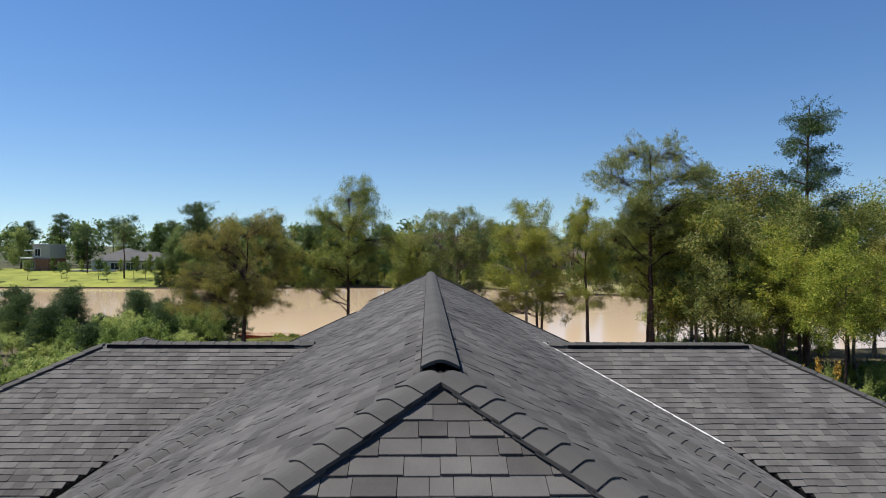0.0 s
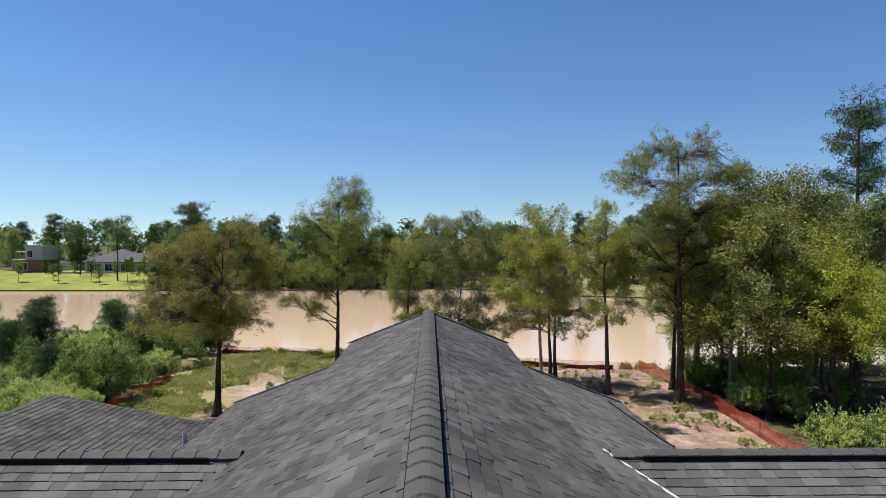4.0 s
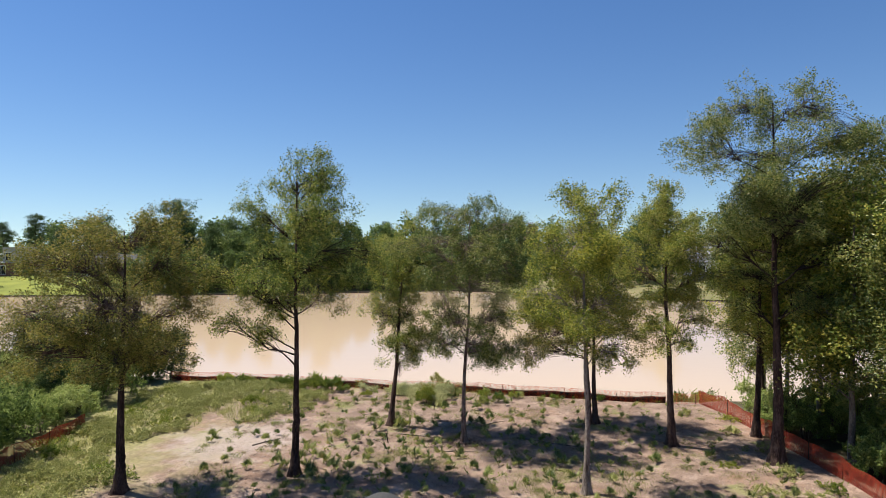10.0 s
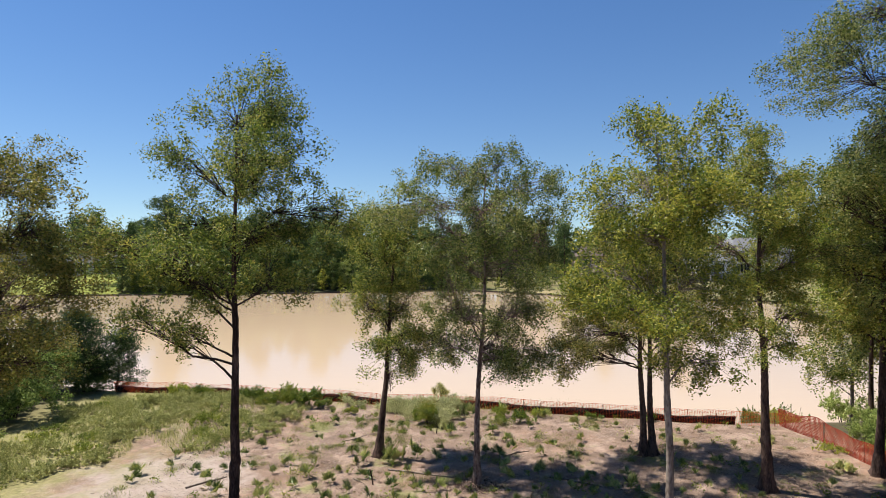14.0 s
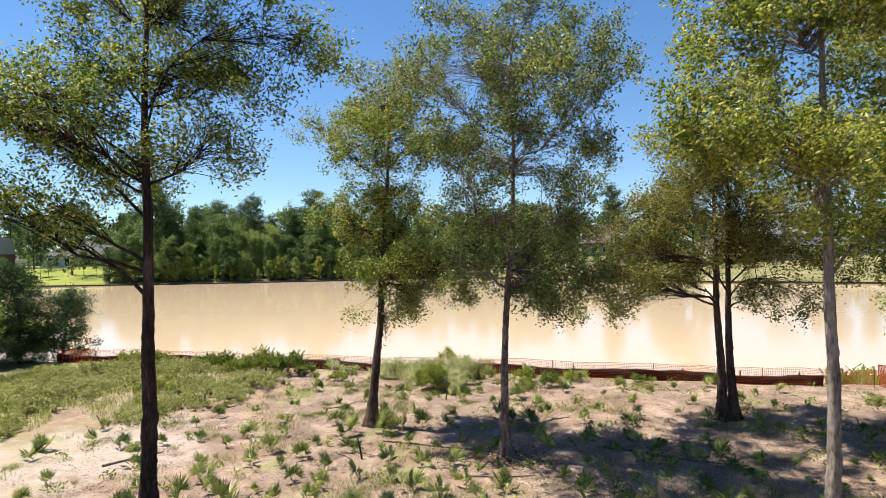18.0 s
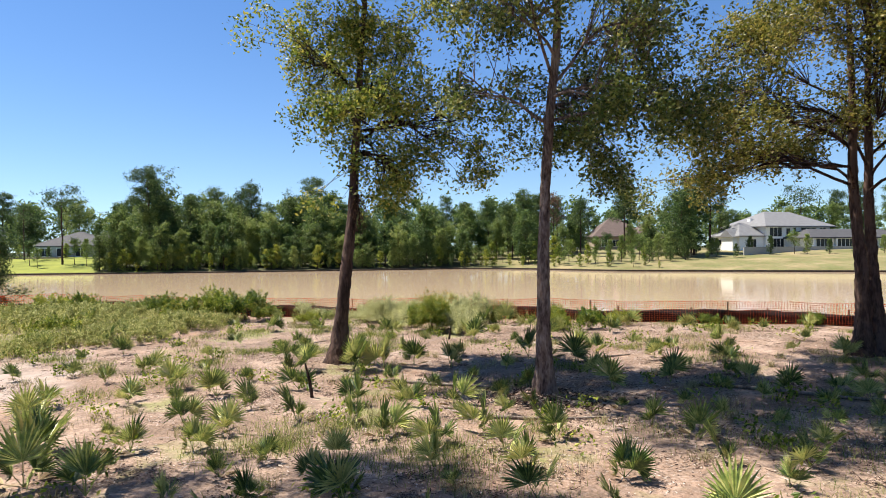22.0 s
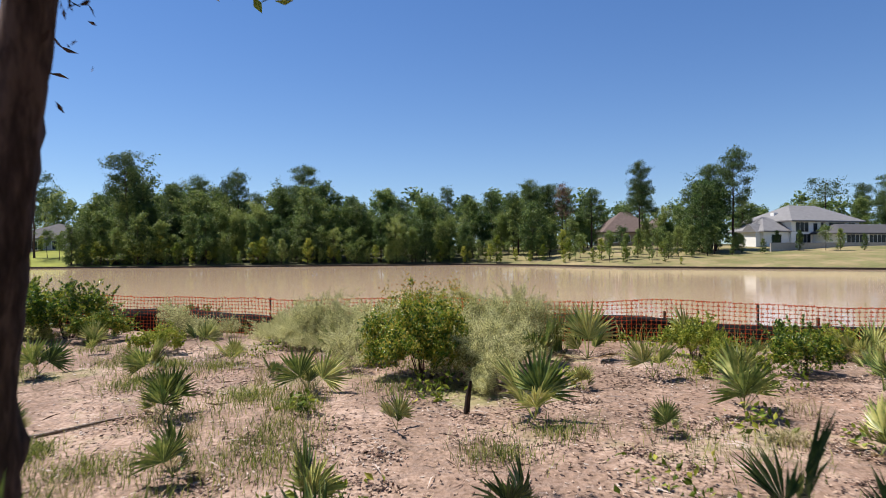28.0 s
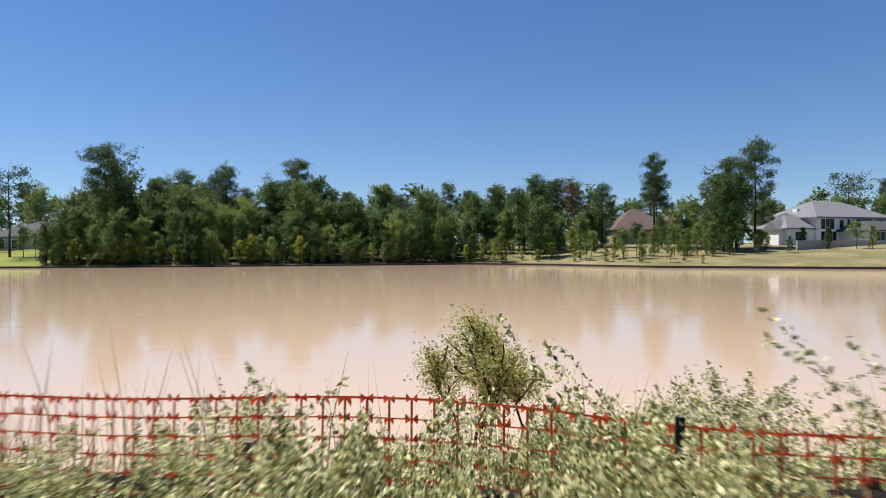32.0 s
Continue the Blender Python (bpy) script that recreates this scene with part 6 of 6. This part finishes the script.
# ---- grass, reeds, litter ----
def blades(rg, x, y, h, w, lean=0.35):
    """Upright curved grass blades at (x, y)."""
    n = len(x)
    z = ground_z(x, y)
    a = rg.uniform(0, 6.283, n)
    h = h * rg.uniform(0.5, 1.25, n)
    dx, dy = np.cos(a) * h * lean * rg.uniform(0.2, 1.4, n), np.sin(a) * h * lean * rg.uniform(0.2, 1.4, n)
    b = rg.uniform(0, 6.283, n)
    sx, sy = np.cos(b) * w / 2, np.sin(b) * w / 2
    p0, p1 = np.stack([x - sx, y - sy, z - 0.02], 1), np.stack([x + sx, y + sy, z - 0.02], 1)
    m0, m1 = np.stack([x - sx * 0.8 + dx * 0.35, y - sy * 0.8 + dy * 0.35, z + h * 0.6], 1), np.stack([x + sx * 0.8 + dx * 0.35, y + sy * 0.8 + dy * 0.35, z + h * 0.6], 1)
    t0, t1 = np.stack([x - sx * 0.1 + dx, y - sy * 0.1 + dy, z + h], 1), np.stack([x + sx * 0.1 + dx, y + sy * 0.1 + dy, z + h], 1)
    v = np.stack([p0, p1, m1, m0, t1, t0], 1).reshape(-1, 3)
    k = np.arange(n)[:, None] * 6
    return v, np.concatenate([k + [0, 1, 2, 3], k + [3, 2, 4, 5]])


M_GRASS = material("thin_green_grass", [(0.094, 0.134, 0.028), (0.204, 0.256, 0.055), (0.406, 0.406, 0.123)], rough=0.6, scale=0.8, fine=5, bump=0, island=0.6, translucent=0.3)
M_STRAW = material("pale_straw_grass", [(0.2, 0.17, 0.07), (0.36, 0.32, 0.15), (0.5, 0.44, 0.24)], rough=0.7, scale=0.8, fine=5, bump=0, island=0.6, translucent=0.25)
M_MEADOW = material("pale_green_meadow", [(0.19, 0.215, 0.055), (0.385, 0.395, 0.12), (0.60, 0.56, 0.24)], rough=0.65, scale=0.5, fine=4, bump=0, island=0.6, translucent=0.35)


def patches(rg, n_patch, per, x0, x1, y0, y1, rad):
    cx, cy = rg.uniform(x0, x1, n_patch), rg.uniform(y0, y1, n_patch)
    k = np.repeat(np.arange(n_patch), per)
    r = rg.uniform(0.3, 1.3, n_patch)[k] * rad
    return cx[k] + rg.normal(0, 1, len(k)) * r, cy[k] + rg.normal(0, 1, len(k)) * r


rg = np.random.default_rng(900)
x, y = patches(rg, 130, 330, -11, 16.5, 34, 58, 0.3)
x2, y2 = patches(rg, 11, 450, -2.8, 0.6, 44.2, 46.2, 0.28)
x3, y3 = patches(rg, 30, 420, 3.5, 10.0, 40.2, 45.0, 0.4)
x4, y4 = patches(rg, 18, 420, -5.0, -1.0, 51.5, 56.0, 0.28)
x, y = np.concatenate([x, x2, x3, x4]), np.concatenate([y, y2, y3, y4])
ok = y < fence_y(x) - 0.15
tagged(put("grass", mesh_of("grass", *blades(rg, x[ok], y[ok], 0.095, 0.006, 0.7), M_GRASS)), "thin patches of green grass on the sand", "grass", kind="stuff")
x, y = patches(rg, 260, 70, -11, 16, 36, 58.4, 0.12)
ok = y < fence_y(x) - 0.1
tagged(put("dry_grass", mesh_of("dry_grass", *blades(rg, x[ok], y[ok], 0.13, 0.006, 0.8), M_STRAW)), "scattered dry straw-coloured grass", "grass", kind="stuff")


def in_meadow(x, y):
    """The weedy strip along the western fence and the bank."""
    return (y < fence_y(x) - 0.1) & ((x < -13.9 - 1.4 * np.sin(y * 0.7)) | (y > 52.6 + 1.2 * np.sin(x * 0.8)))


x, y = patches(rg, 260, 80, -18.6, -8.5, 33, 62, 0.45)
ok = in_meadow(x, y)
tagged(put("meadow_grass", mesh_of("meadow_grass", *blades(rg, x[ok], y[ok], 0.3, 0.014, 0.6), M_MEADOW)), "pale yellow-green grass along the western fence", "grass", kind="stuff")
MOUND = [(stems_mesh(700 + i, 0.4, 0.4, 0.4, 1, 0.008), shrub_mesh(710 + i, 0.85, 0.75, 0.55, 4200, 0.05, (M_MEADOW, M_LEAF_FRESH, M_MEADOW)[i], lobes=20, shell=0.4, shoots=40, lie=1.8)) for i in range(3)]
count = 0
while count < 190:
    x, y = float(rg.uniform(-18.4, -6.5)), float(rg.uniform(33, 61.5))
    if not in_meadow(x, y) or math.hypot(x + 12.1, y - 41.7) < 1.6:
        continue
    k = 1 if rg.uniform() < 0.14 else 2 * int(rg.integers(0, 2))
    more_shrub(("mound", k), "pale green weedy mound in the meadow", MOUND[k], x, y, float(rg.uniform(0.5, 1.25)), "weed mounds of the meadow", "weed_clump")
    count += 1
# green clumps on the eastern part of the lot
for x, y, q in ((13.2, 40.6, 0.9), (15.0, 42.6, 1.0), (15.9, 41.0, 0.8), (14.9, 40.2, 0.7), (13.2, 44.0, 0.6), (16.0, 45.5, 0.8), (16.2, 38.6, 0.7), (15.7, 36.4, 0.8), (16.3, 34.8, 0.9), (15.2, 33.6, 0.8), (16.1, 33.0, 0.9), (12.6, 38.6, 0.5), (15.4, 48.4, 0.7), (14.6, 52.0, 0.6), (16.0, 31.6, 0.9), (10.4, 45.0, 0.5), (16.4, 50.6, 0.8), (6.0, 43.5, 0.4), (5.2, 52.0, 0.4)):
    k = int(rg.integers(0, 3))
    more_shrub(("mound", k), "pale green weedy mound in the meadow", MOUND[k], x, y, q, "weed mounds of the meadow", "weed_clump")
x = rg.uniform(-6, 17, 4200)
y = fence_y(x) + rg.uniform(0.45, 2.2, 4200)
tagged(put("reeds", mesh_of("reeds", *blades(rg, x, y, 0.7, 0.007, 0.2), M_STRAW)), "thin tan reeds at the water's edge", "reeds", kind="stuff")
x = rg.uniform(-5, 6, 2200)
y = fence_y(x) + rg.uniform(-0.7, 1.2, 2200)
tagged(put("fence_weeds", mesh_of("fence_weeds", *blades(rg, x, y, 0.32, 0.009, 0.5), M_MEADOW)), "tangled green weeds at the foot of the fence", "weeds", kind="stuff")
x, y = rg.normal(1.75, 0.09, 150), rg.normal(56.9, 0.09, 150)
tagged(put("grass_tuft", mesh_of("grass_tuft", *blades(rg, x, y, 0.62, 0.012, 0.3), M_GRASS)), "tall green grass tuft before the silt fence", "grass", kind="stuff")
# low leafy weeds in the western meadow and on the lot
x, y = patches(rg, 260, 70, -18.5, -8, 33, 60.5, 0.4)
z = ground_z(x, y) + rg.uniform(0.03, 0.3, len(x))
ok = in_meadow(x, y)
tagged(put("meadow_weeds", mesh_of("meadow_weeds", *leaf_quads(rg, np.stack([x, y, z], 1)[ok], 0.09, up=0.3), M_MEADOW)), "low leafy weeds among the meadow grass", "weeds", kind="stuff")
x, y = patches(rg, 150, 60, -10, 15, 42, 57.5, 0.16)
z = ground_z(x, y) + rg.uniform(0.02, 0.22, len(x))
ok = y < fence_y(x) - 0.2
tagged(put("leafy_weeds", mesh_of("leafy_weeds", *leaf_quads(rg, np.stack([x, y, z], 1)[ok], 0.07, up=0.3), M_LEAF_FRESH)), "small leafy green weeds on the sand", "weeds", kind="stuff")
# bark and twig litter
M_LITTER = material("bark_litter", [(0.052, 0.030, 0.023), (0.132, 0.078, 0.055), (0.245, 0.166, 0.126), (0.377, 0.304, 0.256), (0.471, 0.405, 0.359)], rough=0.9, scale=3, fine=20, bump=0, island=0.8)
M_MULCH = material("rotting_leaf_litter", [(0.041, 0.024, 0.019), (0.115, 0.068, 0.050), (0.230, 0.142, 0.108), (0.405, 0.297, 0.230)], rough=0.95, scale=3, fine=20, bump=0, island=0.7)
for name, label, mat, npatch, per, rad, size, asp in (("litter", "pale bark chips strewn over the sand", M_LITTER, 420, 60, 0.34, 0.042, 0.4), ("leaf_litter", "reddish-brown rotting leaf litter in patches", M_MULCH, 460, 130, 0.24, 0.042, 0.5)):
    x, y = patches(rg, npatch, per, -11, 16, 38, 58, rad)
    xn, yn = patches(rg, npatch // 3, per, -4.5, 6.5, 44, 57.5, rad * 0.8)
    x, y = np.concatenate([x, xn]), np.concatenate([y, yn])
    ok = y < fence_y(x) - 0.1
    x, y = x[ok], y[ok]
    c = np.stack([x, y, ground_z(x, y) + np.abs(rg.normal(0, 0.014, len(x)))], 1)
    tagged(put(name, mesh_of(name, *leaf_quads(rg, c, size, flat=0.9, aspect=asp, lie=4.0), mat)), label, "litter", kind="stuff")
x, y = patches(rg, 420, 16, -11, 16, 41, 58, 0.5)
c = np.stack([x, y, ground_z(x, y) + rg.uniform(0.005, 0.03, len(x))], 1)
tagged(put("twigs", mesh_of("twigs", *leaf_quads(rg, c, 0.2, flat=0.93, aspect=0.05), M_LITTER)), "thin brown twigs strewn over the sand", "twigs", kind="stuff")
# heap of bark and sticks round the grey trunk
n = 2600
a, q = rg.uniform(0, 6.283, n), np.abs(rg.normal(0, 0.55, n)) + 0.12
x, y = 1.82 + np.cos(a) * q, 47.6 + np.sin(a) * q * 0.8
c = np.stack([x, y, ground_z(x, y) + rg.uniform(0, 0.14, n) * np.exp(-q * 1.6)], 1)
heap = thing("debris_heap", "heap of peeled bark and broken sticks at a trunk's foot", "debris")
put("mulch", mesh_of("mulch", *leaf_quads(rg, c, 0.1, flat=0.8, aspect=0.35, lie=2.0), M_MULCH), heap)
for k in range(9):
    a, q = rg.uniform(2.4, 6.0), rg.uniform(0.3, 0.7)
    p0 = np.array([1.82 + math.cos(a) * q, 47.55 + math.sin(a) * q * 0.7])
    d = rg.normal(0, 0.3, 2)
    p1 = p0 + d
    pz = ground_z(np.array([p0[0], p1[0]]), np.array([p0[1], p1[1]]))
    put("stick", mesh_of("stick", *tube([(*p0, pz[0] + 0.05 + 0.05 * (k % 3)), (*((p0 + p1) / 2 + 0.02), pz[0] + 0.06), (*p1, pz[1] + 0.01)], [0.02, 0.016, 0.008], 5), M_BARK_PALE, True), heap)
for i, (x0, y0, x1, y1, r) in enumerate(((-1.5, 49.2, 1.0, 48.4, 0.035), (4.3, 48.2, 7.6, 46.6, 0.04), (0.7, 46.2, 2.4, 46.35, 0.03), (-3.6, 52.6, -2.7, 53.4, 0.02), (-2.7, 48.3, -2.2, 47.6, 0.025), (3.0, 50.6, 4.2, 51.1, 0.025), (-8.5, 47.5, -7.4, 48.6, 0.035))):
    s = np.linspace(0, 1, 6)
    px, py = x0 + (x1 - x0) * s, y0 + (y1 - y0) * s + 0.06 * np.sin(s * 5 + i)
    pz = ground_z(px, py) + r * 0.8
    tv, tf = tube(np.stack([px, py, pz], 1), r * (1 - 0.5 * s), 6)
    tagged(put("fallen_branch", mesh_of("fallen_branch", tv, tf, M_BARK_PALE, True)), "weathered fallen branch lying on the sand", "branch", "fallen branches")

for x0, y0, dx, hh in ((-1.9, 47.7, -0.12, 0.55), (0.35, 53.6, 0.05, 0.3)):
    z0 = float(ground_z(x0, y0))
    put_at = [(x0, y0, z0 - 0.1), (x0 + dx * 0.5, y0 + 0.02, z0 + hh * 0.5), (x0 + dx, y0, z0 + hh)]
    tagged(put("burnt_stick", mesh_of("burnt_stick", *tube(put_at, [0.03, 0.026, 0.014], 7), M_BARK, True)), "dark burnt stick standing in the sand", "stick", "burnt sticks")
# a cluster of dead leaves hanging from the leaning oak
c = np.stack([rg.normal(-1.52, 0.09, 520), rg.normal(50.6, 0.09, 520), 3.55 - np.abs(rg.normal(0, 0.38, 520))], 1)
dv, df = leaf_quads(rg, c, 0.07, flat=0.0, up=-1.2, aspect=0.28)
M_DEADLEAF = material("dead_brown_leaf", [(0.05, 0.025, 0.018), (0.13, 0.07, 0.045)], rough=0.8, scale=3, bump=0, island=0.5)
hang = thing("dead_branch", "broken branch with dry brown leaves hanging from the oak", "branch", Matrix.Translation((0, 0, 0)))
put("dead_leaves", mesh_of("dead_leaves", dv, df, M_DEADLEAF), hang)
tv, tf = tube([(-1.74, 50.64, 3.75), (-1.58, 50.62, 3.6), (-1.5, 50.6, 3.2), (-1.48, 50.6, 2.7)], [0.02, 0.016, 0.012, 0.005], 5)
put("twig", mesh_of("twig", tv, tf, M_BARK, True), hang)
